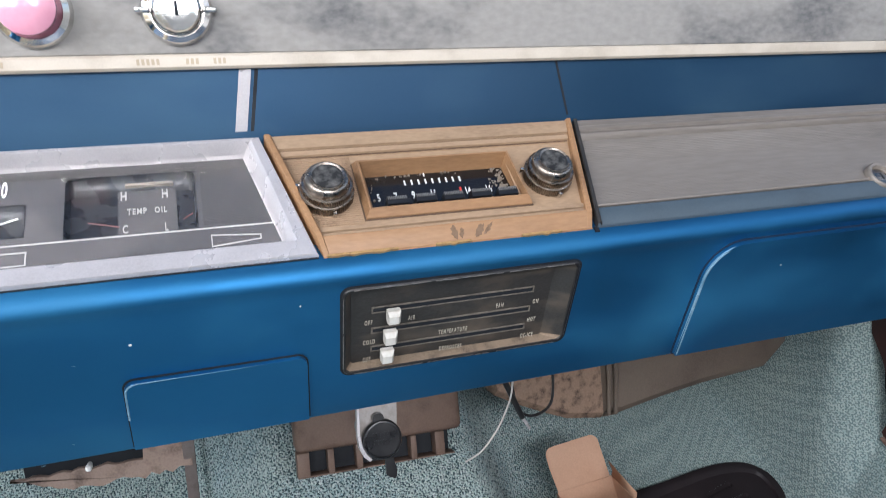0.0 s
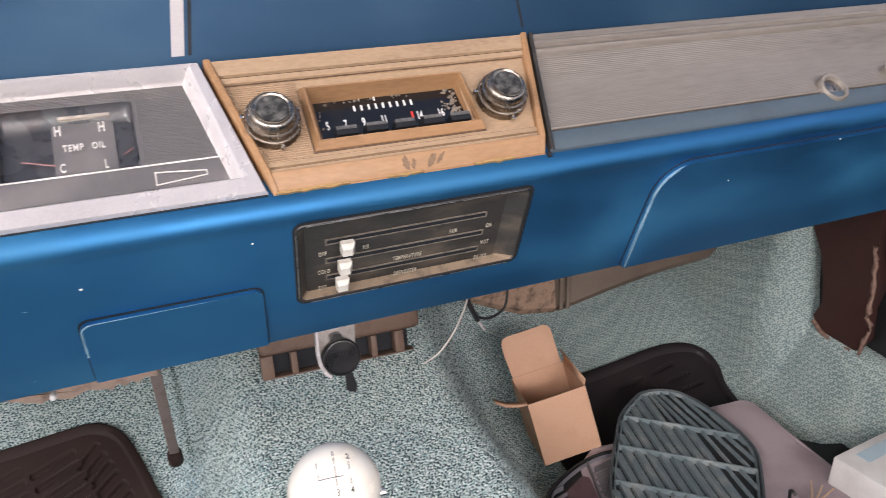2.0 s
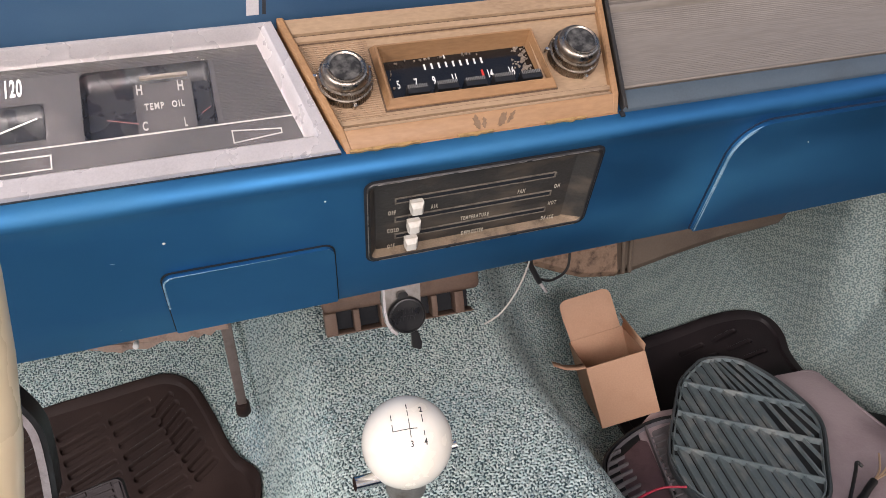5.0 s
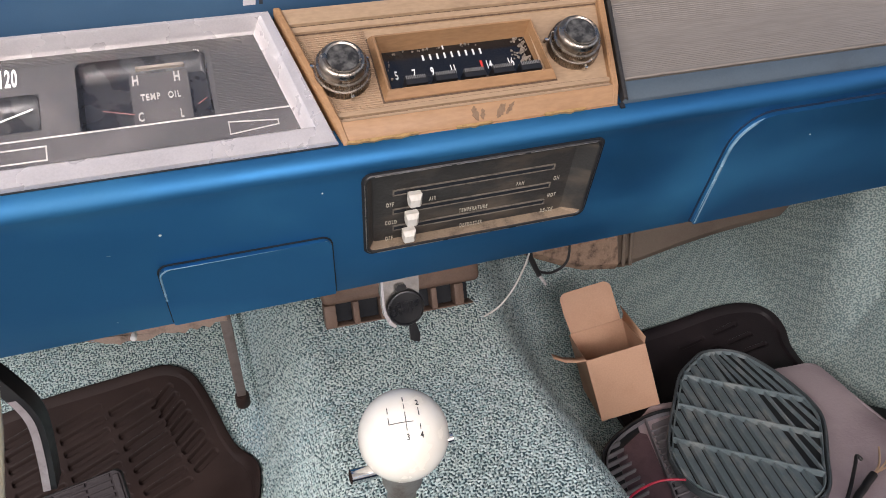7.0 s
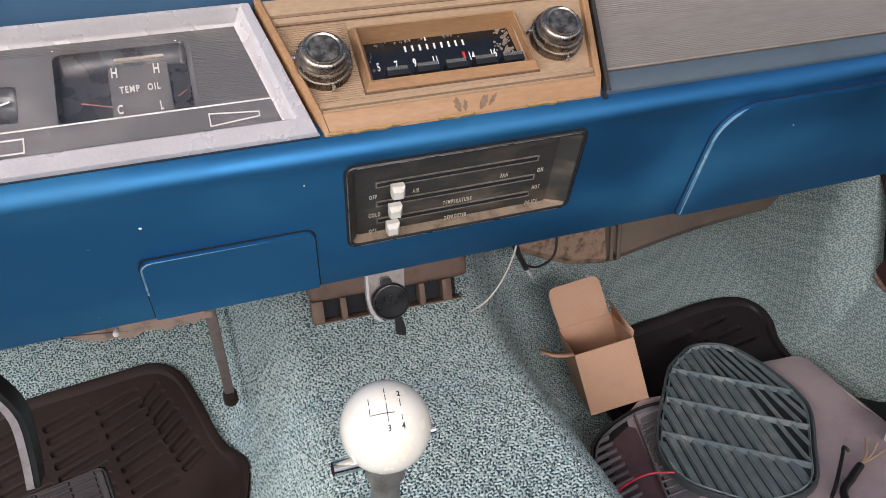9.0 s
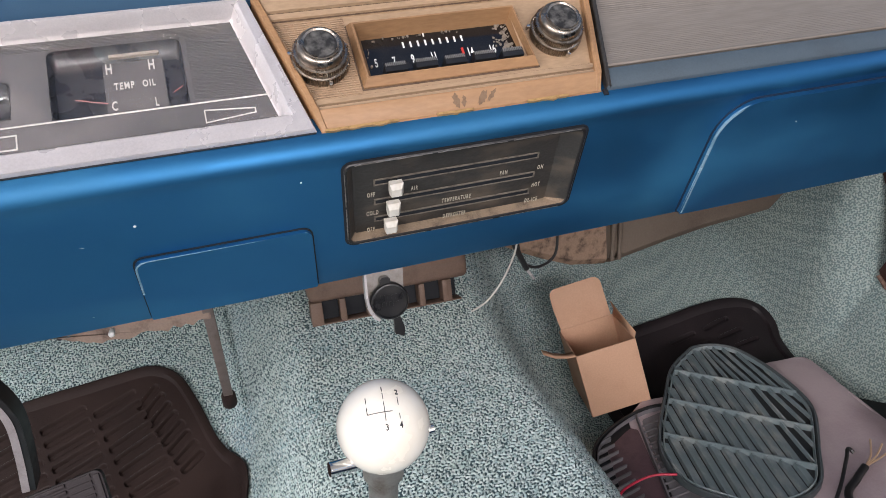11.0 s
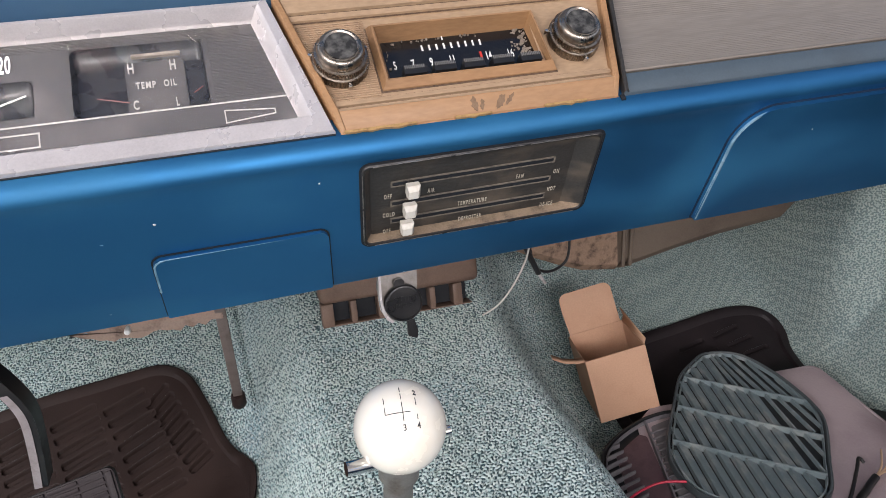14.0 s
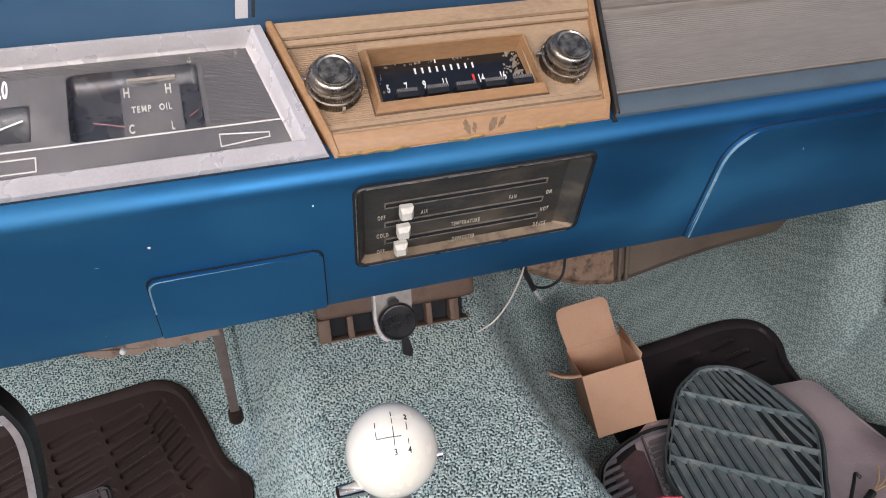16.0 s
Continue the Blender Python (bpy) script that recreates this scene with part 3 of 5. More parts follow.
for k in range(10):
    x, v = rng.uniform(-0.25, 0.60), rng.choice((-0.0005, -0.002, -0.1030, -0.09, -0.05, -0.03)) + rng.uniform(-0.004, 0.0)
    if 0.0 < x < 0.18 and v > -0.08 or -0.125 < x < -0.005 and v < -0.04 or x > 0.262:
        continue
    a, n = rng.uniform(-0.3, 0.3), rng.uniform(0.0005, 0.0014)
    c, s = math.cos(a) * n, math.sin(a) * n
    low_plate("scuff", [(x - c, v - s), (x, v - 0.00018), (x + c, v + s), (x, v + 0.00018)], 0.0, 0.00025, EDGE_BLUE, 0.0, "", 0)
rng = random.Random(4)
for x, v, r in ((-0.109, -0.0235, 0.0009), (-0.0150, -0.0115, 0.0006), (0.340, -0.027, 0.0005), (0.440, -0.0040, 0.0006)):
    pts = [(x + r * (0.7 + 0.5 * rng.random()) * math.cos(a), v + r * (0.7 + 0.5 * rng.random()) * math.sin(a)) for a in np.linspace(0, 5.4, 7)]
    low_plate("paint_chip", pts, 0.0, 0.0050 if x > 0.3 else (0.0036 if -0.118 < x < -0.013 and v < -0.05 else 0.0004), WHITE, 0.0, "", 0)


# ---- instrument cluster ----
cluster = thing("instrument_cluster", "dusty instrument cluster with satin silver frame", "instrument cluster", FACE)
LEFT = -0.56
GLASS = -0.0085


def slant(v, bottom, top):
    """u of a slanting side, at v between the lower and the upper edge of the fascia."""
    return bottom + (top - bottom) * v / 0.1023


out = [(LEFT, 0.0), (slant(0, -0.0018, -0.0262), 0.0), (slant(0.0970, -0.0018, -0.0262), 0.0970), (LEFT, 0.0970)]
mid = [(LEFT + 0.010, 0.0115), (slant(0.0115, -0.0102, -0.0318), 0.0115), (slant(0.0948, -0.0102, -0.0318), 0.0948), (LEFT + 0.010, 0.0948)]
inn = [(LEFT + 0.013, 0.0165), (slant(0.0165, -0.0155, -0.0392), 0.0165), (slant(0.0912, -0.0155, -0.0392), 0.0912), (LEFT + 0.013, 0.0912)]


def lift(loop, w):
    return [(u, v, w) for u, v in loop]


def frame_side(i, name):
    j = (i + 1) % 4
    rows = [(out, -0.004), (out, 0.0035), ([(o[0] * 0.9 + m[0] * 0.1, o[1] * 0.9 + m[1] * 0.1) for o, m in zip(out, mid)], 0.0050), (mid, 0.0052), ([(m[0] * 0.8 + n[0] * 0.2, m[1] * 0.8 + n[1] * 0.2) for m, n in zip(mid, inn)], 0.0042), (inn, GLASS - 0.001)]
    bm, _ = ring([[(r[i][0], r[i][1], w), (r[j][0], r[j][1], w)] for r, w in rows], closed=False)
    return part(name, bm, SILVER, cluster)


part("gap_shadow", box((LEFT, -0.0009, -0.004), (-0.0020, 0.0004, 0.0022)), SEAM, cluster, "dark gap under the frame", 0)
frame_side(0, "frame_bottom"), frame_side(1, "frame_side"), frame_side(2, "frame_top"), frame_side(3, "frame_side")

# the face, with openings for the gauge pocket and the speed pointer's window
PU0, PU1, PV0, PV1 = -0.1400, -0.0670, 0.0372, 0.0835
SU0, SU1, SV0, SV1 = -0.50, -0.1600, 0.0420, 0.0660
us = [LEFT + 0.012, SU0, SU1, PU0, PU1, -0.012]
vs = [0.0155, 0.0372, 0.0420, 0.0660, 0.0835, 0.0925]
bm = bmesh.new()
for a in range(5):
    for b in range(5):
        if (a == 3 and b in (1, 2, 3)) or (a == 1 and b == 2):
            continue
        bm.faces.new([bm.verts.new((u, v, GLASS)) for u, v in ((us[a], vs[b]), (us[a + 1], vs[b]), (us[a + 1], vs[b + 1]), (us[a], vs[b + 1]))])
bmesh.ops.remove_doubles(bm, verts=bm.verts[:], dist=1e-6)
part("face", bm, GREY_FACE, cluster, "dark grey ribbed instrument face")
# fine ribs of the face's upper part
bm = bmesh.new()
for v in np.arange(0.0850, 0.0915, 0.0011):
    box((LEFT + 0.013, v, GLASS), (-0.044, v + 0.0005, GLASS + 0.0003), bm=bm)
for v in np.arange(0.0395, 0.0845, 0.0012):
    box((PU1 + 0.003, v, GLASS), (slant(v, -0.0155, -0.0392), v + 0.0005, GLASS + 0.0003), bm=bm)
part("rib", bm, GREY_FACE, cluster, "", 0)


def pocket(name, u0, u1, v0, v1, depth, parent):
    a = rounded([(u0, v0), (u1, v0), (u1, v1), (u0, v1)], 0.0045)
    b = rounded([(u0 + 0.0015, v0 + 0.0005), (u1 - 0.0015, v0 + 0.0005), (u1 - 0.0015, v1 - 0.0085), (u0 + 0.0015, v1 - 0.0085)], 0.004)
    # a flat collar hides the square corners of the opening
    c = [(min(max(p[0], u0), u1), min(max(p[1], v0), v1)) for p in grown(a, 0.003)]
    bm, rows = ring([lift(c, GLASS + 0.0002), lift(a, GLASS + 0.0004), lift(grown(a, -0.0005), GLASS - 0.0008), lift(b, GLASS - depth)])
    bm.faces.new(rows[-1])
    return part(name, bm, POCKET, parent, "rounded black gauge pocket")


gauge = pocket("gauge_pocket", PU0, PU1, PV0, PV1, 0.0075, cluster)
pocket("speed_pocket", SU0, SU1, SV0, SV1, 0.006, cluster)
FLOOR_ = GLASS - 0.0075 + 0.0002
part("gauge_plate", prism(rounded([(-0.1125, PV0 + 0.001), (-0.0790, PV0 + 0.001), (-0.0790, 0.0760), (-0.1125, 0.0760)], 0.001), FLOOR_, FLOOR_ + 0.0008, 0.0003), GREY_FACE, gauge)
part("pale_strip", prism(rounded([(-0.1080, 0.0776), (-0.0800, 0.0776), (-0.0800, 0.0796), (-0.1080, 0.0796)], 0.0008), FLOOR_ + 0.001, FLOOR_ + 0.0042, 0.0009), RIBBED, gauge, "pale strip above the gauges")
TOP_ = FLOOR_ + 0.0018
for words, u, v, size, wide in (("H", -0.1076, 0.0712, 0.0098, 0.55), ("H", -0.0840, 0.0712, 0.0098, 0.55), ("TEMP", -0.1003, 0.0587, 0.0064, 0.62), ("OIL", -0.0868, 0.0587, 0.0064, 0.62),
                                ("C", -0.1068, 0.0455, 0.0085, 0.55), ("L", -0.0840, 0.0450, 0.0085, 0.45)):
    lettering("lettering", words, size, Matrix.Translation((u - 0.0014, v, TOP_)), DIM, gauge, wide, 1.25)
for u0, v0, u1, v1 in ((-0.1285, 0.0530, -0.1115, 0.0480), (-0.0700, 0.0540, -0.0755, 0.0500)):
    part("pointer", tube([(u0, v0, TOP_), (u1, v1, TOP_)], 0.00035, 6), PALE_RED, gauge)
part("speed_pointer", tube([(-0.205, 0.044, GLASS - 0.003), (-0.1645, 0.0585, GLASS - 0.003)], 0.0005, 6), WHITE, cluster)
lettering("lettering", "120", 0.0165, Matrix.Translation((-0.1754, 0.0775, GLASS + 0.0003)), WHITE, cluster, 0.38, 1.1)


def outline_strip(name, pts, wide, closed=True):
    bm = bmesh.new()
    n = len(pts)
    for i in range(n if closed else n - 1):
        a, b = Vector(pts[i]), Vector(pts[(i + 1) % n])
        d = (b - a).normalized()
        s = Vector((-d.y, d.x)) * wide / 2
        a, b = a - d * wide / 2, b + d * wide / 2
        prism([tuple(a - s), tuple(b - s), tuple(b + s), tuple(a + s)], GLASS, GLASS + 0.0003 + 0.00003 * i, bm=bm)
    return part(name, bm, DIM, cluster, "white printed line", 0)


outline_strip("printed_line", [(LEFT + 0.014, 0.0366), (-0.0185, 0.0366)], 0.0009, False)
outline_strip("turn_arrow", [(-0.0602, 0.0228), (-0.0320, 0.0256), (-0.0320, 0.0286), (-0.0602, 0.0312)], 0.0007)
outline_strip("warning_box", [(-0.26, 0.0226), (-0.1582, 0.0226), (-0.1582, 0.0313), (-0.26, 0.0313)], 0.0008)
pane = part("lens", prism([(LEFT + 0.005, 0.008), (-0.010, 0.008), (slant(0.0940, -0.010, -0.0320), 0.0940), (LEFT + 0.005, 0.0940)], GLASS + 0.0022, GLASS + 0.0030), LENS, cluster, "scratched clear plastic lens", 0)
pane.visible_shadow = False


# ---- radio ----
radio = thing("car_radio", "push-button car radio in a worn tan wood-tone bezel", "radio", FACE)
TAN_SECTION = [(-0.0008, -0.006), (0.0000, 0.0012), (0.0005, 0.0018), (0.0104, 0.0070), (0.0111, 0.0072), (0.0118, 0.0066), (0.0122, 0.0052), (0.0143, 0.0050), (0.0146, 0.0030), (0.0156, 0.0030), (0.0159, 0.0050), (0.0190, 0.0048),
               (0.0196, 0.0030), (0.0205, 0.0022), (0.0772, 0.0022), (0.0775, 0.0030), (0.0785, 0.0030), (0.0788, 0.0048), (0.0824, 0.0052), (0.0827, 0.0036),
               (0.0841, 0.0036), (0.0845, 0.0058), (0.0955, 0.0062), (0.0965, 0.0050), (0.0965, -0.006)]
RB, RT, LB, LT = 0.1795, 0.2010, 0.0008, -0.0236
bm = bmesh.new()
low_part = [s for s in TAN_SECTION[1:-1] if s[0] < 0.0236] + [(0.0236, 0.0022)]
mid_part = [(0.0236, 0.0022), (0.0690, 0.0022)]
high_part = [(0.0690, 0.0022)] + [s for s in TAN_SECTION[1:-1] if s[0] > 0.0690]
front_part = [s for s in low_part if s[0] < 0.0113]
low_part = low_part[len(front_part) - 1:]
for section, sides in ((low_part, (0,)), (high_part, (0,)), (mid_part, (1, 2))):
    for s in sides:
        ring([[(slant(v, LB + 0.004, LT + 0.004) if s < 2 else 0.1370, v, w), (slant(v, RB - 0.0035, RT - 0.0035) if s != 1 else 0.0330, v, w)] for v, w in section], closed=False, bm=bm)
part("bezel", bm, TAN_DUSTY, radio, "dusty tan plastic bezel, grimy in its grooves")
part("bezel_front", ring([[(slant(v, LB + 0.004, LT + 0.004), v, w), (slant(v, RB - 0.0035, RT - 0.0035), v, w)] for v, w in front_part], closed=False)[0], TAN, radio, "orange-tan front edge of the bezel")
for b, t, s in ((LB, LT, 1), (RB, RT, -1)):
    rows = []
    for v in (0.0, 0.0108, 0.0965):
        e = slant(v, b, t)
        top = 0.0018 if v == 0 else 0.0076
        rows.append([(e, v, -0.006), (e, v, top - 0.0008), (e + s * 0.0006, v, top), (e + s * 0.0034, v, top), (e + s * 0.0044, v, top - 0.0010), (e + s * 0.0046, v, 0.0)])
    bm, ends = ring(rows, closed=False)
    bm.faces.new(ends[0]), bm.faces.new(ends[-1])
    part("bezel_side", bm, TAN, radio)
bm = box((LB, -0.0012, -0.006), (RB, 0.0006, 0.0018), 0.0005)
part("bezel_base", bm, TAN, radio)
# fine reeding of the field round the knobs
bm = bmesh.new()
for v in np.arange(0.0215, 0.0765, 0.00155):
    box((slant(v, LB, LT) + 0.005, v, 0.0020), (0.030, v + 0.0008, 0.00275), bm=bm)
tagged(part("reeding", bm, TAN_DIRTY, radio, "grimy reeded plastic field", 0), kind="stuff")
for v0, v1, w in ((0.0146, 0.0156, 0.0030), (0.0195, 0.0204, 0.0026), (0.0774, 0.0786, 0.0030), (0.0827, 0.0841, 0.0036)):
    part("groove_grime", ring([[(slant(v, LB + 0.005, LT + 0.005), v, w + 0.0002), (slant(v, RB - 0.005, RT - 0.005), v, w + 0.0002)] for v in (v0, v1)], closed=False)[0], GRIME_AND_SHADE, radio, "dark grime in a groove", 0)
for u, v, a_, b_, turn in ((0.0835, 0.0058, 0.0022, 0.0040, 0.3), (0.0880, 0.0050, 0.0014, 0.0030, -0.2), (0.1000, 0.0056, 0.0020, 0.0046, -0.7), (0.1062, 0.0062, 0.0013, 0.0044, -0.8)):
    rng = random.Random(int(u * 1e5))
    ends = []
    for t in np.linspace(0, 2 * math.pi, 25)[:-1]:
        p, q = a_ * math.cos(t) * rng.uniform(0.5, 1.3), b_ * math.sin(t) * rng.uniform(0.75, 1.15)
        ends.append((u + p * math.cos(turn) - q * math.sin(turn), v + p * math.sin(turn) + q * math.cos(turn)))
    bm = prism(ends, 0.0, 0.0003)
    for p in bm.verts:
        p.co.z += 0.0017 + 0.525 * (p.co.y - 0.0003)
    part("smudge", bm, SMUDGE, radio, "dark smudge on the bezel", 0)

fo = [(0.0312, 0.0236), (0.1436, 0.0236), (0.1412, 0.0694), (0.0304, 0.0694)]
fc = [(0.0338, 0.0276), (0.1410, 0.0276), (0.1386, 0.0680), (0.0328, 0.0680)]
fi = [(0.0350, 0.0284), (0.1400, 0.0284), (0.1374, 0.0668), (0.0342, 0.0668)]
fj = [(0.0398, 0.0315), (0.1388, 0.0315), (0.1360, 0.0638), (0.0392, 0.0638)]
bm, _ = ring([lift(fo, 0.001), lift(fo, 0.0040), lift(fc, 0.0082), lift(fi, 0.0082), lift(fj, -0.0060)])
part("dial_frame", bm, TAN, radio, "raised tan dial surround")
# shadow line at the foot of the dial surround, put into the colour
part("frame_shadow_line", ring([lift(grown(fo, 0.0014), 0.0025), lift(fo, 0.0030)])[0], GRIME_AND_SHADE, radio, "shadow line painted round the dial surround", 0)
DIAL = -0.0048
dial = part("dial", prism([(0.0375, 0.0300), (0.1395, 0.0300), (0.1395, 0.0650), (0.0370, 0.0650)], DIAL - 0.002, DIAL), DIALBLACK, radio, "black dial with flaking edges")
rng = random.Random(11)
for k in range(96):
    u, v = (rng.triangular(0.1225, 0.1372, 0.1350), rng.uniform(0.040, 0.0632)) if k < 66 else ((rng.uniform(0.042, 0.136), rng.uniform(0.0615, 0.0636)) if k < 88 else (rng.uniform(0.0396, 0.0418), rng.uniform(0.034, 0.062)))
    r = rng.uniform(0.0003, 0.0013) * (1.0 if k < 66 else 0.7)
    part("paint_flake", prism([(u + r * rng.uniform(0.5, 1.2) * math.cos(a), v + r * rng.uniform(0.5, 1.3) * math.sin(a)) for a in np.linspace(0, 5.5, 8)], DIAL, DIAL + 0.0002 + 0.00001 * k), FLAKE, dial, "", 0)
for words, u in (("5", 0.0445), ("7", 0.0560), ("9", 0.0680), ("11", 0.0818), ("14", 0.1062), ("16", 0.1212)):
    lettering("lettering", words, 0.0086, Matrix.Translation((u, 0.0456, DIAL + 0.0003)), WHITE, dial, 0.52)
for k in range(9):
    u = 0.0645 + k * 0.00485
    part("brand_mark_bar", box((u - 0.0006, 0.0548, DIAL), (u + 0.0006, 0.0590, DIAL + 0.0003)), WHITE, dial, "", 0)
part("dial_pip", box((0.0787, 0.0615, DIAL), (0.0796, 0.0645, DIAL + 0.0005)), WHITE, dial, "", 0)
part("tuning_pointer", box((0.1005, 0.0424, DIAL), (0.1020, 0.0494, DIAL + 0.0008), 0.0002), RED, dial)
button = part("push_button", prism([(0.0, 0.0), (0.0136, 0.0), (0.0136, 0.0058), (0.0, 0.0058)], DIAL, DIAL + 0.0118, 0.0006), BLACK, radio, "black ridged push button")
for k in range(11):
    part("button_rib", box((0.0006 + k * 0.00115, 0.0036, DIAL + 0.0100), (0.0012 + k * 0.00115, 0.0060, DIAL + 0.0123)), BUTTON_RIB, button, "", 0)
button.location = (0.0462, 0.0308, 0)
for k in range(1, 5):
    copy_thing(button, Matrix.Translation((0.0462 + 0.01885 * k, 0.0308, 0.0004 * (k % 2))))
for k in range(4):
    part("button_gap", box((0.0597 + 0.01885 * k, 0.0316, DIAL), (0.0646 + 0.01885 * k, 0.0360, DIAL + 0.003), 0.0004), BLACK_DUSTY, radio)


def radio_knob(u, v):
    body = part("knob", lathe([(0.0180, 0.002), (0.0185, 0.003), (0.0182, 0.0088), (0.0172, 0.0092), (0.0172, 0.0098), (0.0174, 0.0102), (0.0170, 0.0144), (0.0156, 0.0148), (0.0154, 0.0158), (0.0157, 0.0163), (0.0156, 0.0178), (0.0150, 0.0196), (0.0140, 0.0208), (0.0131, 0.0214), (0.0122, 0.0216)], 56), CHROME_WORN, radio, "pitted chrome tuning knob")
    body.location = (u, v, 0)
    body.scale = (0.9, 0.9, 0.96)
    part("knob_cap", lathe([(0.0125, 0.0213), (0.0122, 0.0223), (0.0116, 0.0225), (0.0108, 0.0220), (0.0104, 0.0217)], 40), CHROME_WORN, body, "worn bright ring")
    part("knob_face", lathe([(0.0104, 0.0213), (0.0103, 0.0219), (0.006, 0.0222), (0.001, 0.0223)], 36), KNOB_FACE, body, "worn dark knob face")
    bm = bmesh.new()
    for k in range(72):
        a = 2 * math.pi * k / 72
        m = Matrix.Rotation(a, 4, "Z")
        for z0, z1, r in ((0.0034, 0.0087, 0.0184), (0.0103, 0.0143, 0.0173)):
            c = [m @ Vector(p) for p in ((r - 0.0003, -0.0004, z0), (r + 0.0008, 0, z0), (r - 0.0003, 0.0004, z0), (r - 0.0003, -0.0004, z1), (r + 0.0008, 0, z1), (r - 0.0003, 0.0004, z1))]
            vs_ = [bm.verts.new(p) for p in c]
            bm.faces.new((vs_[0], vs_[1], vs_[4], vs_[3])), bm.faces.new((vs_[1], vs_[2], vs_[5], vs_[4])), bm.faces.new((vs_[3], vs_[4], vs_[5])), bm.faces.new((vs_[0], vs_[2], vs_[1]))
    part("knurling", bm, CHROME_WORN, body, "", 0)
    for a in (160, 278, 25):
        bm = box((0.0175, -0.0014, 0.0040), (0.0216, 0.0014, 0.0080), 0.0007)
        bm.transform(Matrix.Rotation(radians(a), 4, "Z"))
        part("lug", bm, CHROME, body)
    return body


radio_knob(0.0098, 0.0456)
radio_knob(0.1618, 0.0450)
# old glue along the lower edge of the bezel
rng = random.Random(8)
for u0, u1 in ((0.003, 0.046), (0.070, 0.093), (0.128, 0.156)):
    top, bot = [], []
    for k in range(9):
        u = u0 + (u1 - u0) * k / 8
        top.append((u, 0.0002))
        bot.append((u, -0.0010 - 0.0014 * rng.random() * math.sin(math.pi * (k + 0.5) / 9)))
    part("glue_flake", prism(top + bot[::-1], 0.0005, 0.0036, 0.0004), PEEL, radio, "peeling ochre glue")
part("gap_shadow", box((0.1800, -0.004, -0.006), (0.1830, 0.0, 0.003)), SEAM, radio)


# ---- trim panel above the glove box ----
fascia = thing("glove_box_fascia", "dusty ribbed aluminium fascia above the glove box", "trim panel", FACE)
FB, FT, FR = 0.1825, 0.2040, 0.755


def fascia_strip(name, section, mat, label="", smooth=40):
    bm, _ = ring([[(slant(v, FB, FT), v, w), (FR, v, w)] for v, w in section], closed=False)
    return part(name, bm, mat, fascia, label, smooth)


fascia_strip("lower_lip", [(-0.002, -0.006), (-0.0005, 0.0030), (0.0008, 0.0042), (0.0120, 0.0052), (0.0135, 0.0050), (0.0138, 0.0)], BLUEGREY, "smooth blue-grey lower lip")
fascia_strip("gap", [(0.0136, 0.0006), (0.0158, 0.0006)], SEAM)
fascia_strip("lower_bead", [(0.0156, 0.0), (0.0158, 0.0036), (0.0168, 0.0044), (0.0182, 0.0040), (0.0186, 0.002)], RIBBED)
body = [(0.0184, 0.0022)]
v = 0.0195
while v < 0.0770:
    dip = 0.0022 - 0.0030 * math.sin(math.pi * (v - 0.018) / 0.060)
    body += [(v, dip), (v + 0.0003, dip + 0.00002), (v + 0.0008, dip + 0.00002), (v + 0.0011, dip)]
    v += 0.00155
fascia_strip("ribbed_panel", body + [(0.0785, 0.0026)], RIBBED, "", 20)
fascia_strip("upper_rail", [(0.0783, 0.0024), (0.0800, 0.0052), (0.0816, 0.0060), (0.0830, 0.0048), (0.0850, 0.0044), (0.0864, 0.0062), (0.0884, 0.0066), (0.0902, 0.0050), (0.0952, 0.0054), (0.0965, 0.0044), (0.0968, -0.004)], RIBBED, "stepped aluminium upper rail")
bm, ends = ring([[(slant(v, FB, FT) + a, v, w) for a, w in ((-0.0004, -0.006), (-0.0004, 0.0060), (0.0004, 0.0068), (0.0020, 0.0068), (0.0026, 0.0058), (0.0026, 0.0))] for v in (0.0, 0.0965)], closed=False)
part("end_strip", bm, BLACK_DUSTY, fascia, "dark edge strip")
lock = part("lock", lathe([(0.0128, 0.0), (0.0128, 0.0052), (0.0118, 0.0064), (0.0098, 0.0060), (0.0088, 0.0030), (0.0080, 0.0026)], 40), RIBBED, fascia, "dished aluminium lock surround")
lock.location = (0.4440, 0.0172, 0.0008)
part("lock_barrel", lathe([(0.0086, 0.001), (0.0084, 0.0030), (0.0040, 0.0040), (0.0005, 0.0041)], 32), CHROME_WORN, lock)
part("key_slot", box((-0.0006, -0.003, 0.0038), (0.0006, 0.003, 0.0043)), SEAM, lock, "", 0)
handle = part("pull_handle", prism(rounded([(0.5080, 0.0200), (0.640, 0.0200), (0.640, 0.0330), (0.5080, 0.0330)], [0.004, 0.004, 0.004, 0.0065]), 0.0, 0.0060, 0.0015), RIBBED, fascia, "ribbed glove box pull")
bm = bmesh.new()
for k in range(10):
    box((0.5110, 0.0211 + k * 0.00118, 0.0058), (0.5190, 0.0217 + k * 0.00118, 0.0066), bm=bm)
part("grip", bm, SILVER, handle, "", 0)


# ---- heater control ----
heater = thing("heater_control", "black heater control panel with dust and white sliders", "control panel", LOWER)
ho = rounded([(0.0100, -0.0712), (0.1675, -0.0712), (0.1690, -0.0030), (0.0100, -0.0030)], 0.0050)
hi_ = rounded([(0.0120, -0.0690), (0.1650, -0.0690), (0.1665, -0.0055), (0.0120, -0.0055)], 0.0040)
hj = rounded([(0.0165, -0.0688), (0.1530, -0.0688), (0.1545, -0.0095), (0.0165, -0.0095)], 0.0015)
BACK = -0.0065
bm, _ = ring([lift(ho, 0.0), lift(ho, 0.0012), lift(grown(ho, -0.0007), 0.0019), lift(grown(hi_, 0.0005), 0.0017), lift(hi_, 0.0008)])
gap_o = grown(ho, 0.0016)
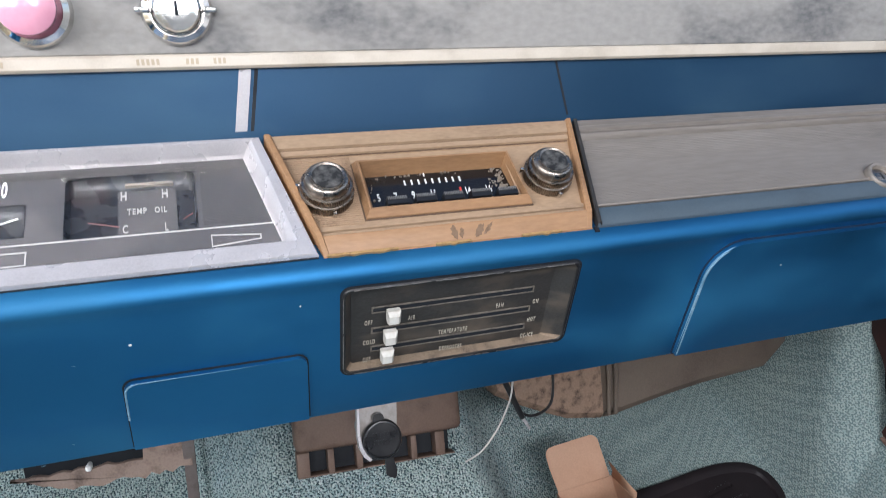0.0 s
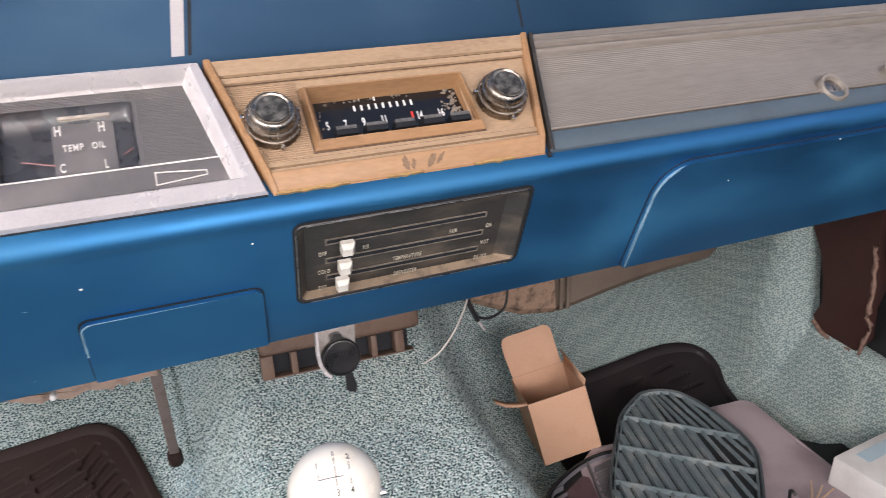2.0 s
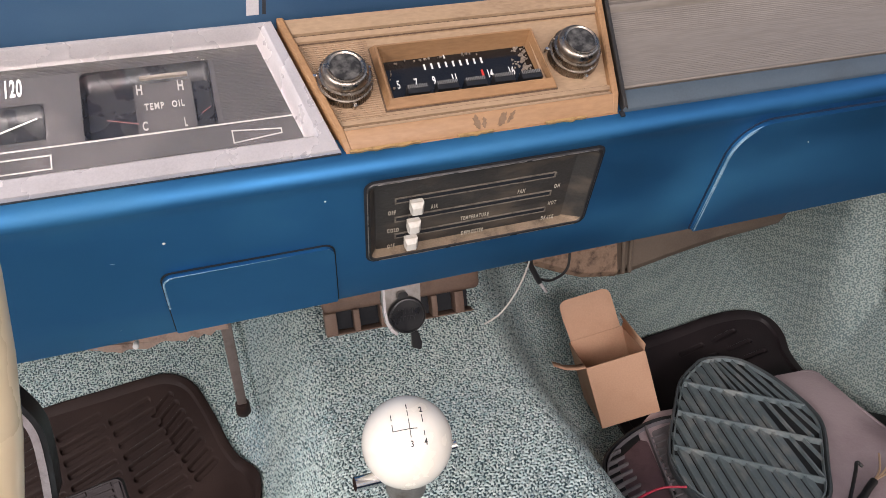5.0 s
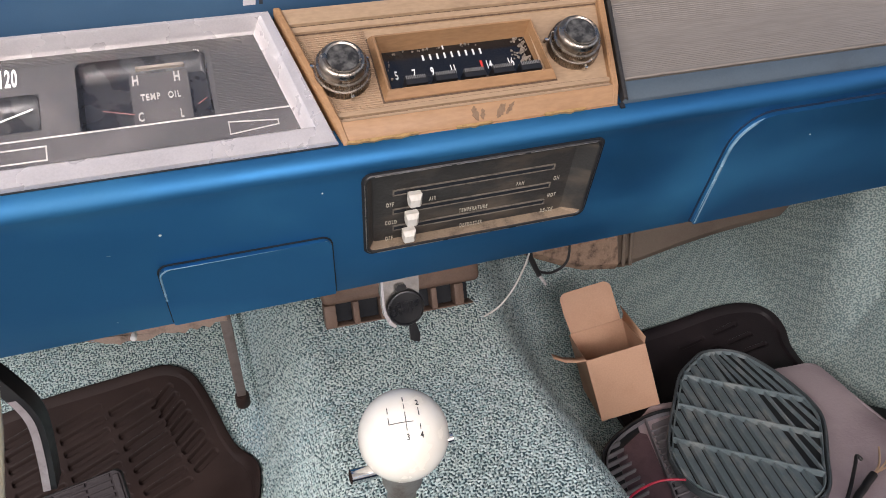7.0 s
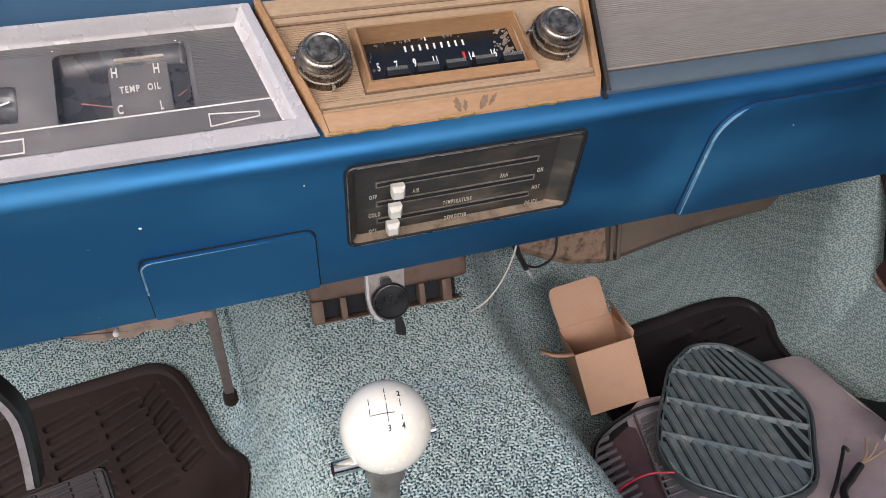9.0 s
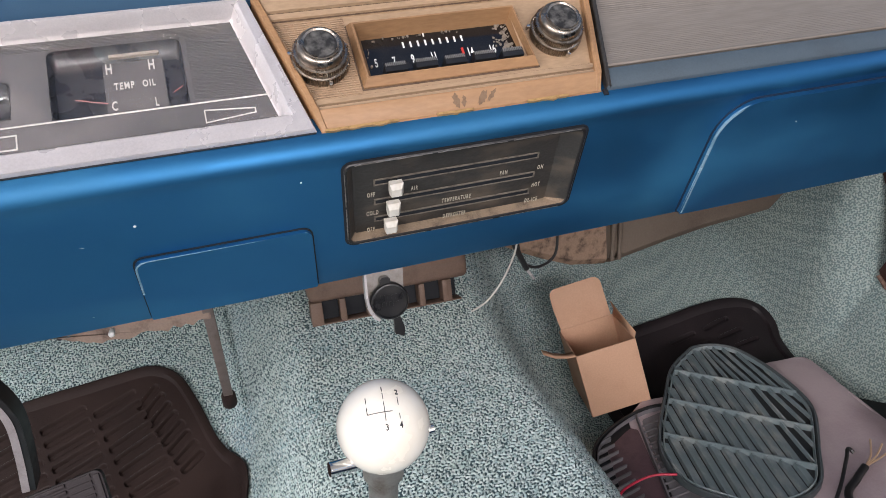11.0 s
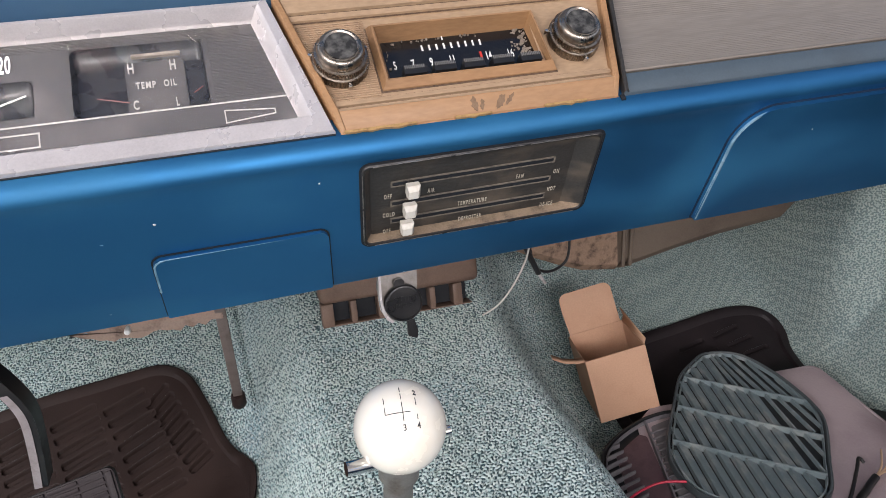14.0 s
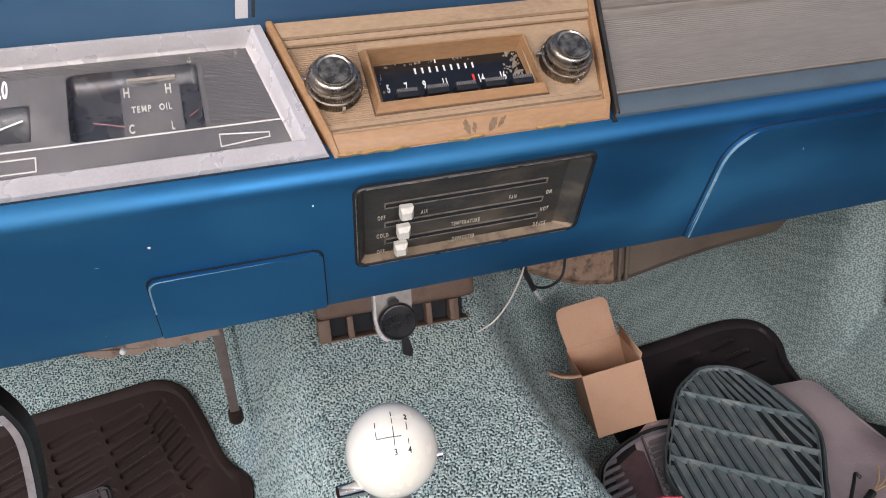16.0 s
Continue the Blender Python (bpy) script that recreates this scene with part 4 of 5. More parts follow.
part("gap", ring([lift(gap_o, 0.0004), lift(ho, 0.0005)])[0], SEAM, heater, "black gap round the rim", 0)
rim = part("rim", bm, BLACK, heater, "chipped black rim")
n_ = len(hj)
for name, keep, mt, lb in (("well", False, BLACK_DUSTY, "dust-streaked slanting walls of the recess"), ("ledge", True, DUST, "lower ledge thick with brown dust")):
    bm = bmesh.new()
    for i in range(n_):
        j = (i + 1) % n_
        if (hj[i][1] < -0.0675 and hj[j][1] < -0.0675) == keep:
            bm.faces.new([bm.verts.new(p) for p in ((*hi_[i], 0.0009), (*hi_[j], 0.0009), (*hj[j], BACK), (*hj[i], BACK))])
    bmesh.ops.remove_doubles(bm, verts=bm.verts[:], dist=1e-6)
    part(name, bm, mt, heater, lb, 20)
face = part("face", prism(hj, BACK - 0.001, BACK), BLACK_DUSTY, heater, "dark face streaked with dust", 0)
# bright worn edge of the rim
rng = random.Random(17)
for p0, p1, n, r in (((0.0150, -0.0040), (0.1660, -0.0040), 3, 0.00036), ((0.0102, -0.0085), (0.0102, -0.0660), 2, 0.00034), ((0.0145, -0.0708), (0.1630, -0.0708), 3, 0.00026)):
    for k in range(n):
        a0, a1 = (k + 0.06 * rng.random()) / n, (k + 0.94 + 0.06 * rng.random()) / n
        pts = [(p0[0] + (p1[0] - p0[0]) * t + rng.uniform(-0.0001, 0.0001), p0[1] + (p1[1] - p0[1]) * t + rng.uniform(-0.0002, 0.0002), 0.0018) for t in np.linspace(a0, a1, 17)]
        part("worn_edge", tube(pts, r, 6, taper=[0.5 + 0.8 * rng.random() for _ in pts]), STEEL, rim)
for k, (v, u1) in enumerate(((-0.0270, 0.1405), (-0.0435, 0.1400), (-0.0588, 0.1385))):
    bm = prism(rounded([(0.0305, v - 0.0017), (u1, v - 0.0017), (u1, v + 0.0017), (0.0305, v + 0.0017)], 0.0006), BACK, BACK + 0.0003)
    slot = part("slot", bm, SEAM, face, "black slider slot", 0)
    bm = bmesh.new()
    box((0.0298, v + 0.0017, BACK), (u1 + 0.001, v + 0.0024, BACK + 0.0010), bm=bm)
    box((0.0298, v - 0.0024, BACK), (u1 + 0.001, v - 0.0017, BACK + 0.0008), bm=bm)
    box((0.0295, v - 0.0024, BACK), (0.0305, v + 0.0024, BACK + 0.0009), bm=bm)
    box((u1, v - 0.0024, BACK), (u1 + 0.0010, v + 0.0024, BACK + 0.0009), bm=bm)
    part("slot_edge", bm, EDGE_DUST, slot, "dusty slot edge")
    bm = bmesh.new()
    rows = [[(-0.0040, -0.0050), (0.0042, -0.0050), (0.0042, 0.0030), (-0.0040, 0.0030)], [(-0.0042, -0.0053), (0.0046, -0.0053), (0.0046, 0.0034), (-0.0042, 0.0034)], [(-0.0036, -0.0048), (0.0026, -0.0048), (0.0026, 0.0010), (-0.0036, 0.0010)]]
    bm, r_ = ring([lift(rows[0], -0.0020), lift(rows[1], 0.0020), lift(rows[2], 0.0050)], bm=bm)
    bm.faces.new(r_[-1]), bm.faces.new(r_[0][::-1])
    bevel(bm, 0.0004, 1)
    knob = part("slider", bm, IVORY, heater, "yellowed white slider knob")
    knob.location = (0.0420 - 0.0016 * k, v + 0.0002, 0)
    part("slider_stem", box((-0.0016, -0.0012, BACK), (0.0016, 0.0010, -0.0018)), BLACK, knob)
for words, u, v, size in (("OFF", 0.0275, -0.0372, 0.0050), ("AIR", 0.0560, -0.0376, 0.0050), ("FAN", 0.1175, -0.0378, 0.0050), ("ON", 0.1440, -0.0384, 0.0050), ("COLD", 0.0282, -0.0533, 0.0050),
                          ("TEMPERATURE", 0.0855, -0.0536, 0.0050), ("HOT", 0.1432, -0.0540, 0.0050), ("OFF", 0.0268, -0.0680, 0.0050), ("DEFROSTER", 0.0850, -0.0682, 0.0050), ("DE-ICE", 0.1418, -0.0680, 0.0050)):
    lettering("lettering", words, size * 1.0, Matrix.Translation((u, v + 0.0010, BACK + 0.0012)), PRINT, face, 0.48, 1.38, 0.0001)


# ---- under the dashboard ----
def along(a, b, roll_to=(0, 0, 1)):
    """A frame at a with z towards b."""
    z = (Vector(b) - Vector(a)).normalized()
    x = Vector(roll_to).cross(z).normalized()
    return basis(a, x, z.cross(x), z)


# centre outlet of the heater, with open slots
VENT = basis((-0.0075, 0.256, 0.2165), (0.997, 0.02, -0.06), (0.04, 0.25, 0.967), (0.0, -0.967, 0.25))
vent = thing("heater_outlet", "faded brown plastic heater outlet with open slots", "air vent", VENT)
W, H = 0.180, 0.058
cuts = [0.0, 0.0127, 0.0318, 0.0382, 0.0615, 0.0678, 0.0912, 0.0975, 0.1208, 0.1272, 0.1484, 0.159, W]
for k in range(0, len(cuts) - 1, 2):
    part("divider", box((cuts[k], 0.0008, -0.017), (cuts[k + 1], 0.0250, 0.0), 0.0008), BROWN_PLASTIC, vent)
part("sill", box((0, -0.0006, -0.018), (W - 0.010, 0.0008, 0.0), 0.0004), BROWN_PLASTIC, vent)
part("hood", box((-0.0006, 0.0245, -0.030), (W + 0.0006, H + 0.03, 0.0008), 0.007, 4), BROWN_PLASTIC, vent)
part("duct", box((0.004, 0.001, -0.10), (W - 0.012, H + 0.02, -0.0165)), SEAM, vent, "dark duct behind the slots")
for k in range(1, 6):
    u = cuts[2 * k]
    part("vane", box((u - 0.0005, 0.004, 0.0004), (u + 0.0060, 0.0255, 0.0022), 0.0008), BROWN_PLASTIC, vent)

# power socket on a chrome bracket, with a black cap
socket = thing("power_socket", "twelve-volt power socket with black rubber cap on a chrome bracket", "power socket", Matrix.Translation((0.0385, 0.050, 0.3530)) @ Matrix.Rotation(radians(78), 4, "X") @ Matrix.Rotation(radians(-4), 4, "Z"))
part("bracket", prism(rounded([(-0.0155, -0.004), (0.0120, -0.002), (0.0130, 0.034), (-0.0165, 0.034)], 0.0015), -0.0035, -0.0022, 0.0003), STEEL, socket)
part("bracket_flange", prism([(-0.0176, 0.034), (-0.0160, 0.034), (-0.0158, 0.004), (-0.0142, -0.004), (-0.0112, -0.0098), (-0.0075, -0.0135), (-0.0090, -0.0150), (-0.0132, -0.0116), (-0.0163, -0.0056), (-0.0176, 0.003)][::-1], -0.0035, 0.0036, 0.0004), SILVER, socket, "bright bracket edge")
part("barrel", lathe([(0.0115, -0.045), (0.0115, -0.004), (0.0132, -0.003), (0.0132, 0.0)], 32), STEEL, socket)
cap = part("cap", lathe([(0.0138, -0.001), (0.0142, 0.0005), (0.0142, 0.0045), (0.0134, 0.0056), (0.0124, 0.0058), (0.0119, 0.0051), (0.0020, 0.0050)], 44), CAP, socket, "black rubber cap")
tab = prism(rounded([(0.0022, -0.0260), (0.0092, -0.0290), (0.0100, -0.0225), (0.0072, -0.0130), (0.0020, -0.0130)], 0.0012), 0.0005, 0.0042, 0.0007)
part("pull_tab", tab, CAP, cap)
part("strap", prism(rounded([(-0.0070, 0.0115), (0.0016, 0.0120), (0.0012, 0.0188), (-0.0060, 0.0188)], 0.0028), 0.0, 0.0048, 0.0009), CAP, cap)
for v, n, u0 in ((0.0020, 5, -0.0070), (-0.0035, 5, -0.0060)):
    for k in range(n):
        part("moulded_letter", box((u0 + k * 0.0027, v, 0.0046), (u0 + 0.0018 + k * 0.0027, v + 0.0034, 0.0055)), CAP, cap, "", 0)

# heater box on the firewall, passenger's side
bm = bmesh.new()
rows = []
for x, z, y in ((0.195, 0.285, 0.30), (0.208, 0.268, 0.245), (0.234, 0.256, 0.236), (0.260, 0.243, 0.236), (0.290, 0.230, 0.236), (0.335, 0.221, 0.238), (0.343, 0.225, 0.242), (0.351, 0.225, 0.242), (0.358, 0.222, 0.240),
                (0.42, 0.231, 0.242), (0.48, 0.236, 0.246), (0.575, 0.240, 0.25), (0.622, 0.254, 0.27), (0.638, 0.29, 0.31)):
    rows.append([(x, y + 0.20, z + 0.02), (x, y + 0.03, z), (x, y + 0.006, z + 0.003), (x, y, z + 0.012), (x, y + 0.02, z + 0.14), (x, y + 0.2, z + 0.16)])
case = thing("heater_box", "olive-brown heater case with flaking paint", "heater box", pose(0.34, 0.24, 0.23))


def local(bm, ob):
    bm.transform(ob.matrix_world.inverted())
    return bm


bm, _ = ring(rows[:6], closed=False)
part("rusty_end", local(bm, case), RUST, case, "rust-flaked end of the case")
bm, _ = ring(rows[5:], closed=False)
part("case", local(bm, case), HEATER, case)
for x in (0.343, 0.352):
    part("moulded_rib", local(tube([(x, 0.258, 0.220), (x, 0.240, 0.229), (x + 0.002, 0.243, 0.27), (x + 0.004, 0.256, 0.37)], 0.0028, 8), case), HEATER, case)

# wires hanging under the dash
tagged(part("hanging_wire", tube(curve_points([(0.186, 0.150, 0.345), (0.186, 0.155, 0.318), (0.181, 0.160, 0.296), (0.170, 0.160, 0.277), (0.155, 0.158, 0.263), (0.138, 0.155, 0.2575)], 8), 0.0010, 8), WIRE_WHITE), "thin white wire hanging below the dashboard", "wire")
tagged(part("cable_loop", tube(curve_points([(0.186, 0.16, 0.345), (0.192, 0.160, 0.306), (0.199, 0.159, 0.293), (0.214, 0.159, 0.289), (0.230, 0.160, 0.300), (0.234, 0.165, 0.335)], 8), 0.0014, 8), BLACK), "looped black cable below the dashboard", "cable")
connector = thing("wire_connector", "black cable end with a bare silver tip", "connector", pose(0.190, 0.158, 0.312))
part("sleeve", local(tube([(0.178, 0.157, 0.335), (0.188, 0.158, 0.312), (0.1985, 0.159, 0.289)], 0.0028, 10), connector), BLACK, connector)
part("tip", local(tube([(0.1985, 0.159, 0.289), (0.2060, 0.159, 0.2765)], 0.0016, 8), connector), SILVER, connector, "bare silver tip")

# ragged brown panel edge below the driver's side
top, bot = [], []
rng = random.Random(21)
for k in range(26):
    x = -0.246 + 0.144 * k / 25
    top.append((x, 0.2870 + 0.003 * rng.random() if x < -0.14 else 0.345))
    bot.append((x, 0.2690 + 0.006 * rng.random() + 0.016 * (1 - k / 9 if k < 9 else 0.0)))
bm = prism(bot + top[::-1], 0, 0.004, 0.0008)
bm.transform(basis((0, 0.222, 0), (1, 0, 0), (0, 0, 1), (0, -1, 0)))
# dark plate that stands for the shade under the dashboard's edge
dash_part("under_dash_shade", box((-0.236, 0.224, 0.280), (-0.100, 0.230, 0.360)), SEAM, "dark plate for the shade under the dashboard", 0)
tagged(part("under_dash_panel", bm, PALE_BROWN), "ragged flaking brown panel below the dashboard", "panel")
tagged(part("bulb_cover", lathe([(0.0015, -0.004), (0.0021, 0), (0.0021, 0.003), (0.0016, 0.004), (0.0008, 0.0045)], 20, m=Matrix.Translation((-0.153, 0.0680, 0.3630)) @ Matrix.Rotation(radians(90), 4, "X")), WHITE), "small white bulb under the dashboard", "bulb")

# accelerator rod
pedal = thing("accelerator_lever", "grey-brown accelerator lever with a rubber tip", "pedal", pose(-0.112, 0.30, 0.12))
A, B = Vector((-0.1025, 0.205, 0.310)), Vector((-0.1133, 0.310, 0.1085))
bm = box((-0.0052, -0.0022, 0), (0.0052, 0.0022, (B - A).length), 0.0012)
bm.transform(along(A, B, (1, 0, 0)) @ Matrix.Rotation(radians(90), 4, "Z"))
part("lever", local(bm, pedal), ROD, pedal)
d = (B - A).normalized()
part("rubber_tip", local(tube([B - d * 0.018, B - d * 0.015, B + d * 0.004, B + d * 0.008], 0.0082, 14, taper=[0.75, 1, 1.05, 0.7]), pedal), RUBBER_BROWN, pedal, "dark rubber tip")

# brake pedal
brake = thing("brake_pedal", "black brake pedal with a ridged rubber pad", "pedal", pose(-0.235, 0.10, 0.22))
ARM = curve_points([(-0.309, 0.125, 0.388), (-0.271, 0.108, 0.343), (-0.253, 0.101, 0.318), (-0.2435, 0.098, 0.293), (-0.2455, 0.097, 0.260), (-0.2510, 0.098, 0.226)], 5)
bm = bmesh.new()
rows = []
for i, p in enumerate(ARM):
    d = (ARM[min(i + 1, len(ARM) - 1)] - ARM[max(i - 1, 0)]).normalized()
    s = d.cross(Vector((0, 1, 0))).normalized()
    rows.append([p + s * a + Vector((0, b, 0)) for a, b in ((-0.005, -0.004), (0.005, -0.004), (0.005, 0.014), (-0.005, 0.014))])
bm, ends = ring(rows, bm=bm)
bm.faces.new(ends[0][::-1]), bm.faces.new(ends[-1])
bevel(bm, 0.0012, 2)
part("arm", local(bm, brake), PEDAL_BLACK, brake)
# worn strip that also puts the arm's lit inner face into the colour
bm, _ = ring([[p + Vector((-0.0052, -0.0030, 0)), p + Vector((-0.0046, -0.0047, 0)), p + Vector((0.0010, -0.0047, 0))] for p in ARM[11:]], closed=False)
part("worn_edge", local(bm, brake), WORN_STEEL, brake, "worn steel edge, paler for the light on that face")
PADM = basis((-0.271, 0.090, 0.220), (0.985, 0.03, 0.17), (-0.12, 0.50, 0.857), (-0.06, -0.865, 0.498))
bm = prism(rounded([(0.0, -0.075), (0.0740, -0.075), (0.0740, 0.0), (0.0, 0.0)], 0.006), -0.006, 0.0, 0.002)
bm.transform(PADM)
pad = part("pad", local(bm, brake), RUBBER, brake, "ridged black rubber pad")
for k in range(14):
    bm = bmesh.new()
    for u0, u1 in ((0.003, 0.0215), (0.0235, 0.0465), (0.0485, 0.0660)):
        box((u0, -0.0042 - k * 0.0052, -0.0005), (u1, -0.0012 - k * 0.0052, 0.0016), 0.0005, 1, bm=bm)
    bm.transform(PADM)
    part("tread_rib", local(bm, brake), RUBBER, pad)
bm = box((0.0680, -0.073, -0.001), (0.0725, -0.003, 0.0018), 0.0006)
bm.transform(PADM)
part("pad_border", local(bm, brake), RUBBER, pad)

# ---- gear lever ----
C_ = Vector((-0.0045, -0.127, 0.3900))
shifter = thing("gear_lever", "chrome floor gear lever with a white ball knob", "gear lever", pose(-0.02, -0.10, 0.19))
AX = (C_ - Vector((-0.0175, -0.098, 0.19))).normalized()
part("rod", local(tube([C_ - AX * 0.215, C_ - AX * 0.10, C_ - AX * 0.018], 0.0078, 20), shifter), STEEL, shifter, "dull steel rod")
bm = bmesh.new()
bmesh.ops.create_uvsphere(bm, u_segments=48, v_segments=32, radius=0.0225)
bm.transform(Matrix.Translation(C_))
ball = part("ball", local(bm, shifter), PORCELAIN, shifter, "glossy off-white ball with black shift pattern", 180)
part("collar", local(tube([C_ - AX * 0.034, C_ - AX * 0.0215], 0.0105, 24), shifter), STEEL, shifter)
part("lockout_handle", local(tube([C_ + Vector((-0.012, -0.004, -0.0150)), C_ + Vector((-0.0290, -0.006, -0.0125))], 0.0036, 16), shifter), CHROME, shifter, "short chrome side handle")
part("lockout_handle", local(tube([C_ + Vector((0.010, -0.004, -0.0060)), C_ + Vector((0.0238, -0.006, -0.0045))], 0.0026, 16), shifter), CHROME, shifter, "short chrome side handle")
# the engraved shift pattern lies on the ball's skin, round the axis PN
PN = Vector((-0.015, -0.545, 0.835)).normalized()
PU = (Vector((0.985, -0.13, 0.0)) - PN * PN.dot(Vector((0.985, -0.13, 0.0)))).normalized()
PV = PN.cross(PU)


def on_ball(u, v, r=0.02258):
    return C_ + (PN * math.sqrt(max(0.0, r * r - u * u - v * v)) + PU * u + PV * v)


def groove(u0, v0, u1, v1):
    pts = [on_ball(u0 + (u1 - u0) * k / 6, v0 + (v1 - v0) * k / 6) for k in range(7)]
    part("engraved_line", local(tube(pts, 0.00019, 6), shifter), INK, ball)


for g in ((-0.0080, -0.0005, 0.0035, -0.0005), (-0.0080, -0.0005, -0.0080, 0.0030), (-0.0080, 0.0050, -0.0080, 0.0080), (0.0, -0.0045, 0.0, 0.0045), (0.0, 0.0060, 0.0, 0.0090), (0.0066, 0.0022, 0.0066, 0.0062), (0.0066, -0.0042, 0.0066, -0.0018)):
    groove(*g)
for words, u, v in (("1", 0.0000, 0.0112), ("2", 0.0066, 0.0088), ("3", 0.0002, -0.0075), ("4", 0.0068, -0.0070)):
    p = on_ball(u, v, 0.02254)
    n = (p - C_).normalized()
    e = (PU - n * n.dot(PU)).normalized()
    lettering("lettering", words, 0.0042, shifter.matrix_world.inverted() @ basis(p, e, n.cross(e), n), INK, ball, 0.8)

# ---- steering wheel, whose rim just enters the view ----
WM = basis((-0.3032, -0.275, 0.578), (1, 0, 0), (0, 0.42, 0.907), (0, -0.907, 0.42))
wheel = thing("steering_wheel", "cream two-tone steering wheel", "steering wheel", WM)
R_ = 0.195
bm = tube([(R_ * math.cos(a), R_ * math.sin(a), 0) for a in np.linspace(math.pi, 3 * math.pi, 97)], 0.0135, 18)
part("rim", bm, WHEEL, wheel)
part("hub", lathe([(0.045, -0.05), (0.05, -0.02), (0.04, 0.0), (0.01, 0.006)], 32), WHEEL, wheel)
for s in (-1, 1):
    part("spoke", tube(curve_points([(s * 0.03, -0.01, -0.02), (s * 0.09, -0.08, -0.012), (s * 0.135, -0.138, -0.002)], 5), 0.009, 10), CHROME, wheel)
part("column", lathe([(0.03, -0.34), (0.03, -0.05)], 24), BLUE, wheel)

# ---- driver's floor mat ----
def floor_z(x, y):
    return float(carpet_height(np.array(x), np.array(y)))


def on_floor(bm, base, limit=None):
    """Lays a flat mesh (z = height over the floor) on the carpet."""
    for v in bm.verts:
        z = max(base(v.co.x, v.co.y), 0)
        v.co.z += z
    return bm


def mat_base(x, y):
    return floor_z(x, y) + 0.003


def sheet(outline, z0, z1, step=0.012):
    """A plate with the outline whose top is cut into a grid so that it can bend."""
    bm = prism(outline, z0, z1)
    lo_x, hi_x = min(p[0] for p in outline), max(p[0] for p in outline)
    lo_y, hi_y = min(p[1] for p in outline), max(p[1] for p in outline)
    for axis, lo, hi in ((0, lo_x, hi_x), (1, lo_y, hi_y)):
        n = max(2, int((hi - lo) / step))
        for k in range(1, n):
            co, no = [0, 0, 0], [0, 0, 0]
            co[axis], no[axis] = lo + (hi - lo) * k / n, 1
            bmesh.ops.bisect_plane(bm, geom=bm.verts[:] + bm.edges[:] + bm.faces[:], plane_co=co, plane_no=no, dist=1e-6)
    return bm


def rim_strip(outline, wide, h):
    a, b = outline, grown(outline, -wide)
    bm, _ = ring([lift(a, 0), lift(a, h * 0.7), lift(grown(outline, -wide * 0.25), h), lift(grown(outline, -wide * 0.7), h), lift(b, h * 0.3)])
    return bm


def smooth_loop(points, n=5):
    """A smooth closed outline through the points."""
    m = len(points)
    out = []
    for i in range(m):
        p0, p1, p2, p3 = (Vector(points[(i + k) % m]) for k in (-1, 0, 1, 2))
        for k in range(n):
            t = k / n
            out.append(tuple(0.5 * ((2 * p1) + (p2 - p0) * t + (2 * p0 - 5 * p1 + 4 * p2 - p3) * t * t + (3 * p1 - p0 - 3 * p2 + p3) * t ** 3)))
    return out


MAT = [(-0.52, 0.21), (-0.40, 0.205), (-0.20, 0.208), (-0.128, 0.200), (-0.112, 0.226), (-0.1080, 0.260), (-0.1185, 0.293), (-0.1385, 0.327), (-0.1565, 0.373), (-0.1755, 0.407), (-0.206, 0.425), (-0.245, 0.426), (-0.290, 0.422), (-0.40, 0.410), (-0.52, 0.400)]
mat_o = smooth_loop(MAT, 5)
mat = thing("floor_mat", "brown-black rubber floor mat with diagonal slots, on the driver's side", "floor mat", pose(-0.3, 0.3, 0.02), "rubber floor mats")
part("border", local(on_floor(rim_strip(mat_o, 0.014, 0.0100), mat_base), mat), RUBBER_BROWN, mat, "raised rounded border")


def mat_tread(outline, rows, thing_, mat_, base, top=0.0060):
    """The mat's sheet with sunk slots: rows of slots from one right end to another, with their number, length and tilt."""
    bm = bmesh.new()

    def wire(pts):
        vs_ = [bm.verts.new((x, y, top)) for x, y in pts]
        return [bm.edges.new((vs_[i], vs_[(i + 1) % len(vs_)])) for i in range(len(vs_))]

    edges = wire(outline)
    for x0, y0, x1, y1, n, length, tilt0, tilt1, half in rows:
        for k in range(n):
            t = k / max(1, n - 1)
            a = radians(tilt0 + (tilt1 - tilt0) * t)
            ux, uy = math.cos(a), math.sin(a)
            ex, ey = x0 + (x1 - x0) * t, y0 + (y1 - y0) * t
            ax, ay = ex - ux * length, ey - uy * length
            px, py = uy * half, -ux * half
            o = rounded([(ax + px, ay + py), (ex + px, ey + py), (ex - px, ey - py), (ax - px, ay - py)], half * 0.75, 3)
            edges += wire(grown(o, 0.0009))
            slot, loops_ = ring([lift(grown(o, 0.0009), top), lift(grown(o, 0.0002), top - 0.0004), lift(o, top - 0.0012), lift(grown(o, -0.0004), 0.0008)])
            slot.faces.new(loops_[-1])
            part("slot", local(on_floor(slot, base), thing_), mat_, thing_)
    bmesh.ops.triangle_fill(bm, edges=edges, use_beauty=True)
    lo = [min(p[i] for p in outline) for i in (0, 1)]
    hi = [max(p[i] for p in outline) for i in (0, 1)]
    for axis in (0, 1):
        n = int((hi[axis] - lo[axis]) / 0.014)
        for k in range(1, n):
            co, no = [0, 0, 0], [0, 0, 0]
            co[axis], no[axis] = lo[axis] + (hi[axis] - lo[axis]) * k / n, 1
            bmesh.ops.bisect_plane(bm, geom=bm.verts[:] + bm.edges[:] + bm.faces[:], plane_co=co, plane_no=no, dist=1e-6)
    part("sheet", local(on_floor(bm, base), thing_), mat_, thing_)


